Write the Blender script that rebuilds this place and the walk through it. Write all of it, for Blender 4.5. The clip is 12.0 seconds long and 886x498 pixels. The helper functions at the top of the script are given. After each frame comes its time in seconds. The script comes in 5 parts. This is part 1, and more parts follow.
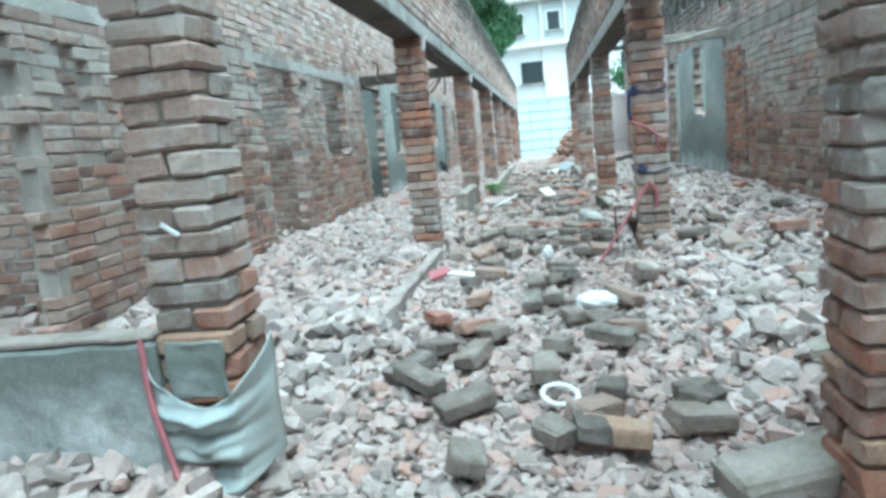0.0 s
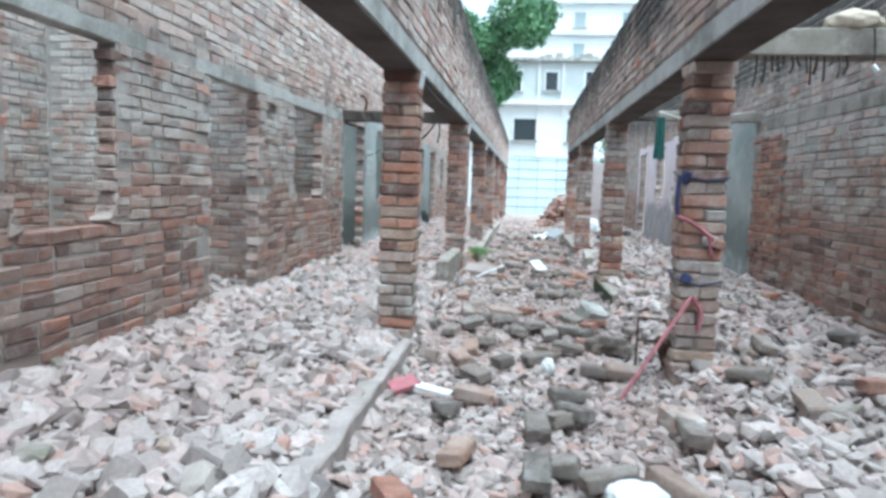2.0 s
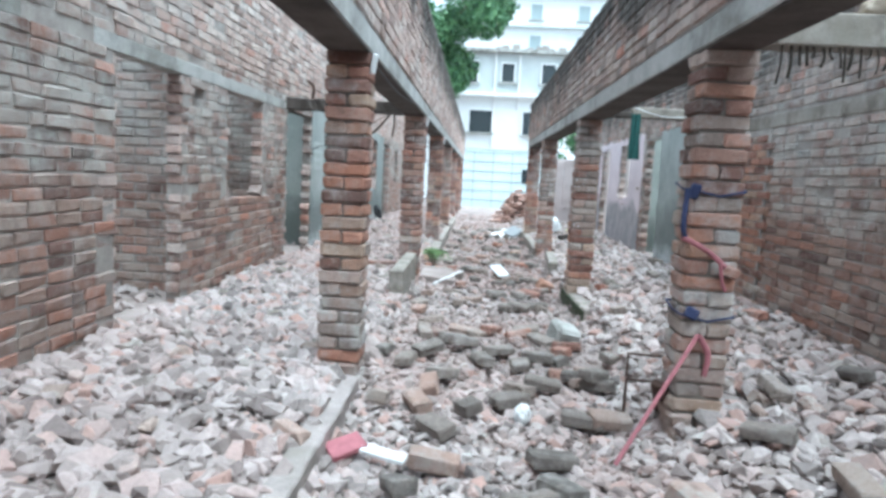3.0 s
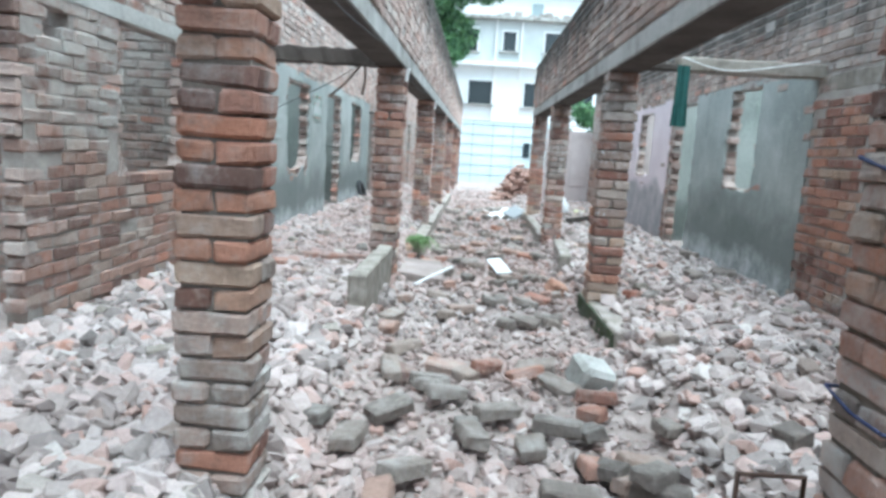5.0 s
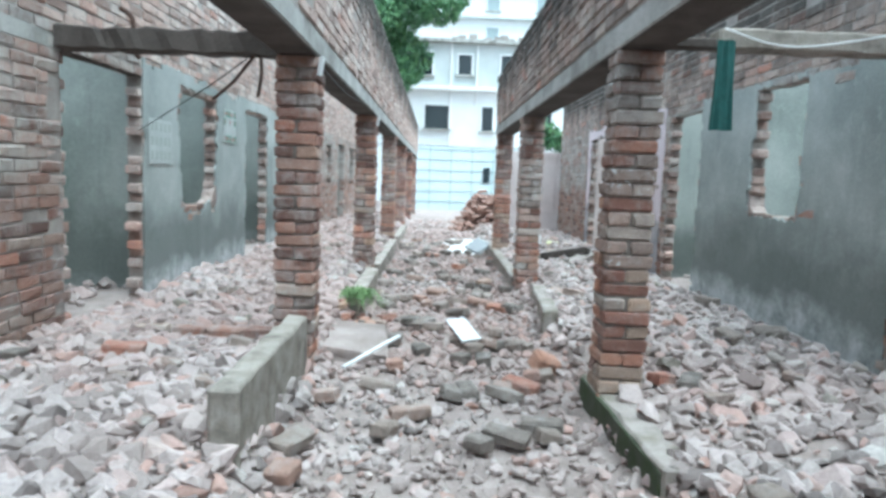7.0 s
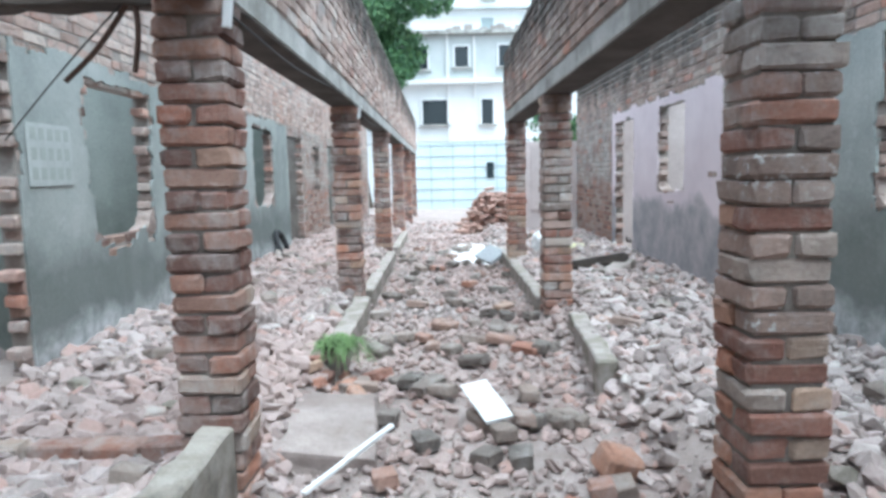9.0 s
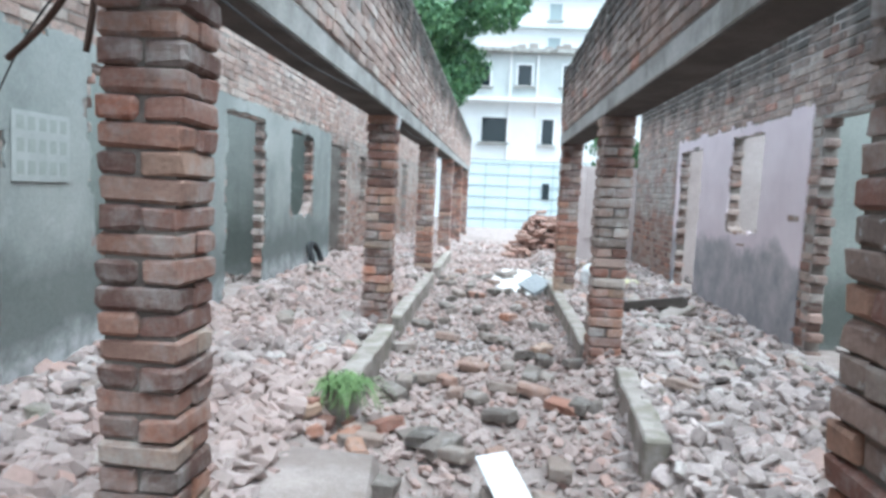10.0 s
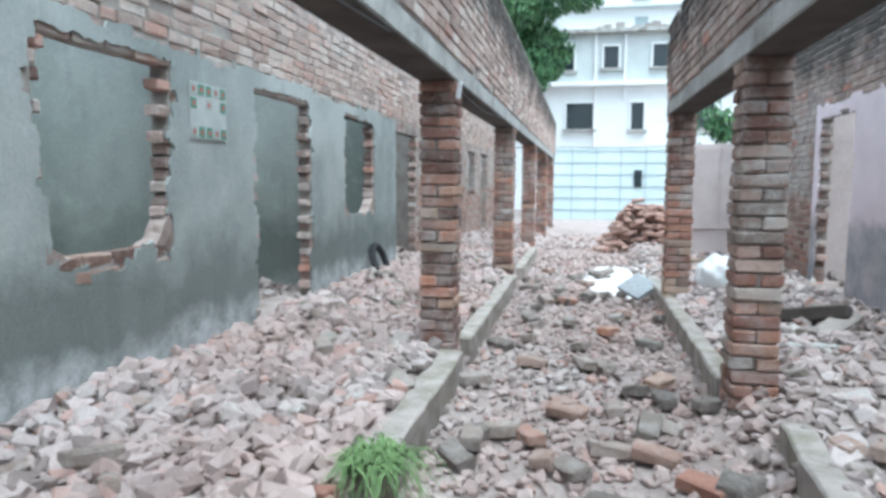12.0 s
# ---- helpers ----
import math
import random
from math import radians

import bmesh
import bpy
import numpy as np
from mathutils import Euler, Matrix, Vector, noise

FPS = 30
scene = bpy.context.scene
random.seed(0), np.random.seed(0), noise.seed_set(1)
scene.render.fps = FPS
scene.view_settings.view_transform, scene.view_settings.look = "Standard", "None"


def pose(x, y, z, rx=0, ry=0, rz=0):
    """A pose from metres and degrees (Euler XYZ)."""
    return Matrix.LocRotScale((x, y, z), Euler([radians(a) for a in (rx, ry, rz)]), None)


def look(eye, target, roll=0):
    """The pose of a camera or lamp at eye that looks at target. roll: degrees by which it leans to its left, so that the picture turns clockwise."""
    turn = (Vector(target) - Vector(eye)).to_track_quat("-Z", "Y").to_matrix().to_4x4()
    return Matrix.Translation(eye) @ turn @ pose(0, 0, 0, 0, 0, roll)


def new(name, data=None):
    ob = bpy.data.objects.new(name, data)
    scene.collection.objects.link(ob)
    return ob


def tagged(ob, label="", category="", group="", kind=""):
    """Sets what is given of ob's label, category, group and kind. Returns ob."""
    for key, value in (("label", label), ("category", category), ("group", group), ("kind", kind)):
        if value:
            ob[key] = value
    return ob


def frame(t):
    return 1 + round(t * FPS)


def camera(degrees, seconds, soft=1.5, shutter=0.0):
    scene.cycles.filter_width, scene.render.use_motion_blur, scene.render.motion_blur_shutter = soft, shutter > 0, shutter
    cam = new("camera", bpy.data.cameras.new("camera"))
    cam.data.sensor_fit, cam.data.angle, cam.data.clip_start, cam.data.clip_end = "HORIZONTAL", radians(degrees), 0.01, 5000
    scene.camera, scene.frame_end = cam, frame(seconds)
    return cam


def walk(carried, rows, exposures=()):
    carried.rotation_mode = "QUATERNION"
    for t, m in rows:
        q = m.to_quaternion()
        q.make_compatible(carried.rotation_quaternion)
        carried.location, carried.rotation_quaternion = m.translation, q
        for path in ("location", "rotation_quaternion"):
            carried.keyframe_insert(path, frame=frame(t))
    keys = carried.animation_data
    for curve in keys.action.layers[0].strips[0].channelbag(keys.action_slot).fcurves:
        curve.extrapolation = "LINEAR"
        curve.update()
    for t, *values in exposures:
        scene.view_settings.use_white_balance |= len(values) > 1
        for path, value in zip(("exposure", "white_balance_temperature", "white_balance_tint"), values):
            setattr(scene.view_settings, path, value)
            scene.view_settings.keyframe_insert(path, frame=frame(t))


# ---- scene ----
cam = camera(66.3, 12.0, 3.3)
PATH = [
    (0, (0.056, -0.016, 1.034), (-0.257, 1.934, 0.718), -5.8),
    (0.5, (-0.027, 0.326, 0.986), (-0.36, 2.261, 0.607), -3.8),
    (1, (-0.069, 0.604, 1.09), (-0.563, 2.528, 0.858), -3.6),
    (1.5, (-0.141, 0.978, 1.088), (-0.512, 2.931, 0.866), -1.5),
    (2, (-0.186, 1.405, 1.187), (-0.416, 3.382, 0.993), 1.9),
    (2.5, (-0.262, 1.841, 1.193), (-0.369, 3.829, 1.002), 2.7),
    (3, (-0.301, 2.261, 1.287), (-0.392, 4.247, 1.07), 3.0),
    (3.5, (-0.264, 2.805, 1.259), (-0.304, 4.793, 1.044), 4.1),
    (3.7, (-0.254, 2.984, 1.285), (-0.302, 4.968, 1.038), 4.7),
    (5.3, (-0.254, 4.477, 1.244), (-0.353, 6.453, 0.951), 3.0),
    (5.5, (-0.28, 4.682, 1.209), (-0.373, 6.662, 0.941), 2.0),
    (6, (-0.344, 5.21, 1.27), (-0.41, 7.195, 1.036), -0.2),
    (6.5, (-0.201, 5.717, 1.226), (-0.181, 7.712, 1.086), 2.9),
    (6.7, (-0.182, 5.936, 1.246), (-0.162, 7.927, 1.056), 2.7),
    (8.3, (-0.245, 7.49, 1.21), (-0.165, 9.474, 0.967), -0.2),
    (8.5, (-0.221, 7.678, 1.244), (-0.194, 9.656, 0.95), 2.4),
    (9, (-0.162, 8.053, 1.289), (-0.156, 10.041, 1.069), -1.3),
    (9.5, (-0.138, 8.372, 1.336), (-0.129, 10.359, 1.11), -1.8),
    (10, (-0.036, 8.742, 1.339), (-0.18, 10.729, 1.163), 2.7),
    (10.5, (0.041, 9.08, 1.309), (-0.139, 11.064, 1.131), 0.9),
    (11, (0.036, 9.468, 1.308), (-0.129, 11.453, 1.128), 2.1),
    (11.5, (-0.004, 9.832, 1.239), (-0.336, 11.792, 1.017), 0.6),
    (12, (-0.082, 10.198, 1.278), (-0.479, 12.148, 1.079), 0.3),
]
EXPOSURE = 1.67
walk(cam, [(t, look(eye, target, roll)) for t, eye, target, roll in PATH], [(0, EXPOSURE + 0.15, 5000, -17), (1.5, EXPOSURE + 0.05, 5240, -5), (3.5, EXPOSURE + 0.12, 5240, -4), (5.5, EXPOSURE + 0.16, 5300, -6), (6.2, EXPOSURE + 0.03, 5230, -8), (9, EXPOSURE + 0.05, 5350, -1), (12, EXPOSURE - 0.1, 5360, -2)])

# ---------------------------------------------------------------- light
world = bpy.data.worlds.new("overcast_sky")
scene.world = world
world.use_nodes = True
wn = world.node_tree.nodes
sky = wn.new("ShaderNodeTexSky")
sky.sky_type = "NISHITA"
sky.sun_disc = False
sky.sun_elevation = radians(73)
sky.sun_rotation = radians(138)
sky.dust_density = 4.0
sky.air_density = 0.8
sky.ozone_density = 1.0
cloud = wn.new("ShaderNodeHueSaturation")
cloud.inputs["Saturation"].default_value = 0.25
world.node_tree.links.new(sky.outputs[0], cloud.inputs["Color"])
world.node_tree.links.new(cloud.outputs[0], wn["Background"].inputs[0])
wn["Background"].inputs[1].default_value = 0.15
sun = new("sun", bpy.data.lights.new("sun", "SUN"))
sun.data.energy, sun.data.angle, sun.data.color = 0.8, radians(60), (1.0, 0.96, 0.92)
sun.matrix_world = look((0, 0, 20), (-4.0, 4.5, 0))

# ---------------------------------------------------------------- materials
def tree(name):
    m = bpy.data.materials.new(name)
    m.use_nodes = True
    nt = m.node_tree
    return m, nt, nt.nodes["Principled BSDF"]


def add(nt, kind, **values):
    n = nt.nodes.new(kind)
    for k, v in values.items():
        n.inputs[k].default_value = v
    return n


def noise_node(nt, scale, detail=4.0, rough=0.6, coords=None):
    n = add(nt, "ShaderNodeTexNoise", Scale=scale, Detail=detail, Roughness=rough)
    if coords is None:
        coords = nt.nodes.new("ShaderNodeNewGeometry").outputs["Position"]
    nt.links.new(coords, n.inputs["Vector"])
    return n.outputs[0]


def ramp(nt, fac, stops, constant=False):
    r = nt.nodes.new("ShaderNodeValToRGB")
    els = r.color_ramp.elements
    if constant:
        r.color_ramp.interpolation = "CONSTANT"
    while len(els) < len(stops):
        els.new(0.5)
    for e, (p, c) in zip(els, stops):
        e.position, e.color = p, (*c, 1)
    nt.links.new(fac, r.inputs[0])
    return r.outputs[0]


def mix(nt, fac, a, b, mode="MIX"):
    n = nt.nodes.new("ShaderNodeMix")
    n.data_type, n.blend_type = "RGBA", mode
    for sock, v in ((n.inputs[0], fac), (n.inputs[6], a), (n.inputs[7], b)):
        if isinstance(v, (int, float)):
            sock.default_value = v
        elif isinstance(v, tuple):
            sock.default_value = (*v, 1)
        else:
            nt.links.new(v, sock)
    return n.outputs[2]


def bump(nt, bsdf, height, strength=0.5, distance=0.01):
    b = add(nt, "ShaderNodeBump", Strength=strength, Distance=distance)
    nt.links.new(height, b.inputs["Height"])
    nt.links.new(b.outputs[0], bsdf.inputs["Normal"])


def between(nt, value, lo, hi):
    n = add(nt, "ShaderNodeMapRange")
    n.inputs[1].default_value, n.inputs[2].default_value = lo, hi
    nt.links.new(value, n.inputs[0])
    return n.outputs[0]


def brick_material(name, islands, stops, lime=0.35, dirt=0.3, lime_colour=(0.52, 0.49, 0.46), algae=None, splash=0.0, coat=None, grey=0.2):
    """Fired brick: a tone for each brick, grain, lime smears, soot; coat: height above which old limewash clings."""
    m, nt, b = tree(name)
    stops = [(p, tuple((1 - grey) * v + grey * (c[0] * 0.45 + c[1] * 0.4 + c[2] * 0.15) for v in c)) for p, c in stops]
    if islands:
        rnd = nt.nodes.new("ShaderNodeNewGeometry").outputs["Random Per Island"]
    else:
        rnd = nt.nodes.new("ShaderNodeObjectInfo").outputs["Random"]
    base = ramp(nt, rnd, stops)
    grain = noise_node(nt, 60, 5, 0.7)
    base = mix(nt, 0.35, base, ramp(nt, grain, [(0.3, (0.25, 0.2, 0.18)), (0.7, (0.75, 0.7, 0.66))]), "OVERLAY")
    wash = noise_node(nt, 5.5, 6, 0.75)
    patch = noise_node(nt, 0.9, 3, 0.5)
    wash = add_math(nt, "ADD", wash, add_math(nt, "MULTIPLY", patch, 0.55))
    base = mix(nt, add_math(nt, "MULTIPLY", between(nt, wash, 0.74, 1.0), lime * 2), base, lime_colour)
    # burnt and bleached blotches within a brick
    base = mix(nt, add_math(nt, "MULTIPLY", between(nt, noise_node(nt, 13, 4, 0.65), 0.54, 0.74), 0.3), base, (0.46, 0.40, 0.35))
    base = mix(nt, add_math(nt, "MULTIPLY", between(nt, noise_node(nt, 9.5, 5, 0.7), 0.55, 0.72), 0.5), base, (0.13, 0.105, 0.09))
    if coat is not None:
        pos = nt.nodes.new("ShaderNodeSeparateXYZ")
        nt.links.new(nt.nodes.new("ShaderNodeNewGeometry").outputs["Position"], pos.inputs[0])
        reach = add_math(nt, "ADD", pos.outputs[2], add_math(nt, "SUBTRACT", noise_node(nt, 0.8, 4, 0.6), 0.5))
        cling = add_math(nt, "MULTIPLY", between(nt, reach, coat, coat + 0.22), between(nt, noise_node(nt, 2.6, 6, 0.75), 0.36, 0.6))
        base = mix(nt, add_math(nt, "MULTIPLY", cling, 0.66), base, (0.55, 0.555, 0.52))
    soot = noise_node(nt, 2.3, 5, 0.7)
    base = mix(nt, add_math(nt, "MULTIPLY", between(nt, soot, 0.5, 0.75), dirt), base, (0.07, 0.062, 0.055))
    if splash:
        spots = add_math(nt, "MULTIPLY", between(nt, noise_node(nt, 26, 3, 0.6), 0.57, 0.64), between(nt, noise_node(nt, 5, 2, 0.5), 0.47, 0.6))
        base = mix(nt, add_math(nt, "MULTIPLY", spots, splash), base, (0.66, 0.67, 0.66))
    if algae:
        xyz = nt.nodes.new("ShaderNodeSeparateXYZ")
        nt.links.new(nt.nodes.new("ShaderNodeNewGeometry").outputs["Position"], xyz.inputs[0])
        stretch = nt.nodes.new("ShaderNodeVectorMath")
        stretch.operation = "MULTIPLY"
        stretch.inputs[1].default_value = (1, 1, 0.25)
        nt.links.new(nt.nodes.new("ShaderNodeNewGeometry").outputs["Position"], stretch.inputs[0])
        run = add_math(nt, "ADD", noise_node(nt, 1.1, 4, 0.6), noise_node(nt, 3.2, 6, 0.7, stretch.outputs[0]))
        level = add_math(nt, "ADD", xyz.outputs[2], add_math(nt, "SUBTRACT", run, 1.0))
        base = mix(nt, add_math(nt, "MULTIPLY", between(nt, level, algae, algae + 0.4), 0.85), base, (0.05, 0.052, 0.047))
    nt.links.new(base, b.inputs["Base Color"])
    b.inputs["Roughness"].default_value = 0.93
    b.inputs["Specular IOR Level"].default_value = 0.2
    bump(nt, b, add_math(nt, 'ADD', noise_node(nt, 90, 6, 0.75), noise_node(nt, 22, 4, 0.6)), 1.0, 0.012)
    return m


def add_math(nt, op, a, b):
    n = nt.nodes.new("ShaderNodeMath")
    n.operation = op
    n.use_clamp = op == "MULTIPLY"
    for s, v in ((n.inputs[0], a), (n.inputs[1], b)):
        if isinstance(v, (int, float)):
            s.default_value = v
        else:
            nt.links.new(v, s)
    return n.outputs[0]


def surface(name, light, dark, scale=3.0, rough=0.9, fine=0.3, bumps=0.4, stain=None, spec=0.3, stain_range=(0.5, 0.75), stain_scale=1.1):
    """Plain weathered surface: two tones at a large scale, grain at a small one, optional stains."""
    m, nt, b = tree(name)
    c = mix(nt, between(nt, noise_node(nt, scale, 6, 0.65), 0.35, 0.68), light, dark)
    c = mix(nt, fine, c, ramp(nt, noise_node(nt, scale * 22, 4, 0.7), [(0.3, (0.3, 0.3, 0.3)), (0.7, (0.7, 0.7, 0.7))]), "OVERLAY")
    if stain:
        c = mix(nt, between(nt, noise_node(nt, stain_scale, 7, 0.7), *stain_range), c, stain)
    nt.links.new(c, b.inputs["Base Color"])
    b.inputs["Roughness"].default_value = rough
    b.inputs["Specular IOR Level"].default_value = spec
    bump(nt, b, noise_node(nt, scale * 14, 5, 0.7), bumps, 0.01)
    return m


MIXED = [(0.0, (0.16, 0.11, 0.095)), (0.18, (0.27, 0.165, 0.135)), (0.4, (0.36, 0.22, 0.175)), (0.6, (0.37, 0.28, 0.235)), (0.8, (0.44, 0.37, 0.32)), (0.93, (0.38, 0.22, 0.17)), (0.985, (0.45, 0.23, 0.165))]
REDS = [(0.0, (0.17, 0.10, 0.08)), (0.2, (0.29, 0.145, 0.11)), (0.4, (0.37, 0.20, 0.15)), (0.6, (0.44, 0.22, 0.15)), (0.75, (0.47, 0.34, 0.25)), (0.9, (0.36, 0.28, 0.225)), (1.0, (0.50, 0.225, 0.14))]
GREYS = [(0.0, (0.20, 0.165, 0.145)), (0.3, (0.29, 0.22, 0.185)), (0.6, (0.36, 0.26, 0.215)), (0.85, (0.42, 0.36, 0.31)), (1.0, (0.42, 0.2, 0.14))]
DARKRED = [(0.0, (0.15, 0.095, 0.08)), (0.25, (0.24, 0.14, 0.115)), (0.5, (0.33, 0.175, 0.135)), (0.7, (0.36, 0.24, 0.19)), (0.85, (0.43, 0.19, 0.125)), (1.0, (0.42, 0.33, 0.26))]
M_BRICK = brick_material("weathered_brick", False, DARKRED, 0.42, 0.25, grey=0.08)
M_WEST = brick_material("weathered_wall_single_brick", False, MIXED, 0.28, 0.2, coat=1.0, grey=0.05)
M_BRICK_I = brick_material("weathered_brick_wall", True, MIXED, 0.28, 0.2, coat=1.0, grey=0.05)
PALE = [(0.0, (0.33, 0.24, 0.20)), (0.25, (0.50, 0.37, 0.31)), (0.55, (0.60, 0.46, 0.39)), (0.8, (0.66, 0.58, 0.52)), (1.0, (0.54, 0.31, 0.235))]
WASHED = [(p, tuple(min(v * 1.3, 0.7) for v in c)) for p, c in GREYS]
M_JAMB = brick_material("broken_jamb_brick", False, [(0, (0.20, 0.13, 0.11)), (0.3, (0.40, 0.27, 0.225)), (0.55, (0.52, 0.41, 0.36)), (0.8, (0.60, 0.53, 0.48)), (1.0, (0.58, 0.19, 0.09))], 0.5, 0.15)
M_JAMB_I = brick_material("broken_jamb_brickwork", True, [(0, (0.20, 0.13, 0.11)), (0.3, (0.40, 0.27, 0.225)), (0.55, (0.52, 0.41, 0.36)), (0.8, (0.60, 0.53, 0.48)), (1.0, (0.58, 0.19, 0.09))], 0.5, 0.15)
M_BROKEN = surface("raw_broken_render", (0.44, 0.37, 0.335), (0.27, 0.21, 0.185), 7, 0.95, 0.4, 0.9)
M_UPPER_I = brick_material("pale_upper_brick", True, PALE, 0.4, 0.18)
M_RED = brick_material("red_brick", False, REDS, 0.32, 0.25, grey=0.08)
M_LIMED = brick_material("lime_stained_brick", False, WASHED, 0.7, 0.2)
M_SPLASH = brick_material("paint_splashed_brick", False, GREYS, 0.4, 0.3, splash=0.9)
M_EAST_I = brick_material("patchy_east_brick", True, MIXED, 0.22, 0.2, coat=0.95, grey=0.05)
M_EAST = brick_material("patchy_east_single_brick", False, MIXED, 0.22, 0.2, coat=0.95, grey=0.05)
M_PARA = brick_material("parapet_brick", False, PALE, 0.25, 0.4, algae=2.6)
M_PARA_I = brick_material("parapet_brick_run", True, PALE, 0.25, 0.4, algae=2.6)
M_SOOT = brick_material("blackened_brick", False, WASHED, 0.25, 0.35, algae=2.4)
M_SOOT_I = brick_material("blackened_brick_run", True, WASHED, 0.25, 0.35, algae=2.4)
M_JOINT = surface("dirty_mortar_joint", (0.27, 0.24, 0.21), (0.14, 0.12, 0.105), 5, 0.95, 0.4, 0.7)
M_MORTAR = surface("lime_mortar", (0.43, 0.40, 0.365), (0.25, 0.22, 0.20), 4, 0.95, 0.4, 0.7)
M_CONC = surface("weathered_concrete", (0.47, 0.465, 0.44), (0.30, 0.295, 0.27), 2.2, 0.92, 0.4, 0.6, (0.15, 0.145, 0.125))
# near-black concrete; under the long beams this colour carries painted shade
M_CONC_DARK = surface("dark_concrete", (0.095, 0.08, 0.07), (0.045, 0.038, 0.033), 2.5, 0.95, 0.35, 0.5)


def plaster_material(name, light, dark, salt, salt_height, cloud=(0.52, 0.55, 0.54)):
    """Cement plaster: trowel clouds, rain runs drawn downwards, a darker lower part, a salt bloom at its foot, pocks.
    """
    m, nt, b = tree(name)
    pos = nt.nodes.new("ShaderNodeNewGeometry").outputs["Position"]
    tall = nt.nodes.new("ShaderNodeVectorMath")
    tall.operation = "MULTIPLY"
    tall.inputs[1].default_value = (1, 1, 0.12)
    nt.links.new(pos, tall.inputs[0])
    xyz = nt.nodes.new("ShaderNodeSeparateXYZ")
    nt.links.new(pos, xyz.inputs[0])
    c = mix(nt, between(nt, noise_node(nt, 0.75, 6, 0.6), 0.38, 0.62), light, dark)
    c = mix(nt, add_math(nt, "MULTIPLY", between(nt, noise_node(nt, 1.5, 5, 0.6, tall.outputs[0]), 0.52, 0.75), 0.45), c, cloud)
    c = mix(nt, add_math(nt, "MULTIPLY", between(nt, noise_node(nt, 4.2, 5, 0.65, tall.outputs[0]), 0.57, 0.75), 0.3), c, tuple(v * 0.55 for v in dark))
    c = mix(nt, add_math(nt, "MULTIPLY", between(nt, noise_node(nt, 7, 7, 0.75), 0.54, 0.66), 0.45), c, cloud)
    line = add_math(nt, "ADD", xyz.outputs[2], add_math(nt, "MULTIPLY", noise_node(nt, 1.6, 6, 0.65), 0.7))
    # darkens below a ragged line about a metre up
    low_edge = add_math(nt, "ADD", xyz.outputs[2], add_math(nt, "MULTIPLY", noise_node(nt, 0.9, 6, 0.65), 1.5))
    c = mix(nt, add_math(nt, "MULTIPLY", between(nt, low_edge, 1.75, 1.35), 0.7), c, tuple(v * 0.5 for v in dark))
    bloom = add_math(nt, "MULTIPLY", between(nt, line, salt_height + 0.3, salt_height + 0.1), between(nt, noise_node(nt, 5, 5, 0.7), 0.3, 0.6))
    c = mix(nt, add_math(nt, "MULTIPLY", bloom, salt), c, (0.62, 0.64, 0.64))
    c = mix(nt, 0.3, c, ramp(nt, noise_node(nt, 38, 5, 0.75), [(0.3, (0.3, 0.3, 0.3)), (0.7, (0.7, 0.7, 0.7))]), "OVERLAY")
    nt.links.new(c, b.inputs["Base Color"])
    b.inputs["Roughness"].default_value = 0.82
    b.inputs["Specular IOR Level"].default_value = 0.3
    bump(nt, b, add_math(nt, "ADD", noise_node(nt, 18, 5, 0.7), noise_node(nt, 70, 4, 0.7)), 0.4, 0.01)
    return m


M_PLASTER = plaster_material("grey_cement_plaster", (0.44, 0.47, 0.45), (0.27, 0.30, 0.285), 0.9, 0.42)
M_PLASTER_IN = plaster_material("green_grey_plaster", (0.40, 0.425, 0.395), (0.22, 0.245, 0.225), 0.3, 0.3, (0.42, 0.46, 0.42))
M_PALE_IN = surface("pale_limewash", (0.62, 0.55, 0.53), (0.47, 0.40, 0.38), 1.5, 0.9, 0.25, 0.3)
M_KERB = surface("kerb_render", (0.40, 0.355, 0.325), (0.26, 0.23, 0.205), 5, 0.93, 0.4, 0.8, (0.19, 0.18, 0.13), 0.2, (0.48, 0.7), 2.5)
M_MOSS = surface("mossy_cement", (0.055, 0.075, 0.035), (0.09, 0.088, 0.07), 6, 0.95, 0.4, 0.8)
M_DUST = surface("brick_dust_ground", (0.40, 0.34, 0.315), (0.25, 0.205, 0.185), 3.5, 0.95, 0.5, 1.0, (0.21, 0.17, 0.155))
M_LEDGE = surface("dusty_ledge_cement", (0.40, 0.35, 0.33), (0.27, 0.235, 0.22), 4, 0.95, 0.45, 0.8, (0.22, 0.20, 0.17))
M_MOSSY = surface("lichen_stained_cement", (0.39, 0.355, 0.315), (0.25, 0.225, 0.19), 5, 0.95, 0.4, 0.8, (0.16, 0.14, 0.12), 0.2, (0.46, 0.66), 4.0)


def pink_wall_material():
    m, nt, b = tree("pink_limewashed_plaster")
    g = nt.nodes.new("ShaderNodeNewGeometry").outputs["Position"]
    z = nt.nodes.new("ShaderNodeSeparateXYZ")
    nt.links.new(g, z.inputs[0])
    edge = add_math(nt, "ADD", z.outputs[2], add_math(nt, "MULTIPLY", noise_node(nt, 1.6, 6, 0.6), 0.9))
    upper = mix(nt, between(nt, noise_node(nt, 1.5, 5, 0.6), 0.35, 0.7), (0.78, 0.69, 0.715), (0.66, 0.57, 0.60))
    lower = mix(nt, between(nt, noise_node(nt, 3.0, 6, 0.7), 0.35, 0.65), (0.50, 0.46, 0.47), (0.29, 0.29, 0.30))
    c = mix(nt, between(nt, edge, 1.28, 1.42), lower, upper)
    nt.links.new(c, b.inputs["Base Color"])
    b.inputs["Roughness"].default_value = 0.85
    bump(nt, b, noise_node(nt, 30, 5, 0.7), 0.25, 0.006)
    return m


M_PINK = pink_wall_material()


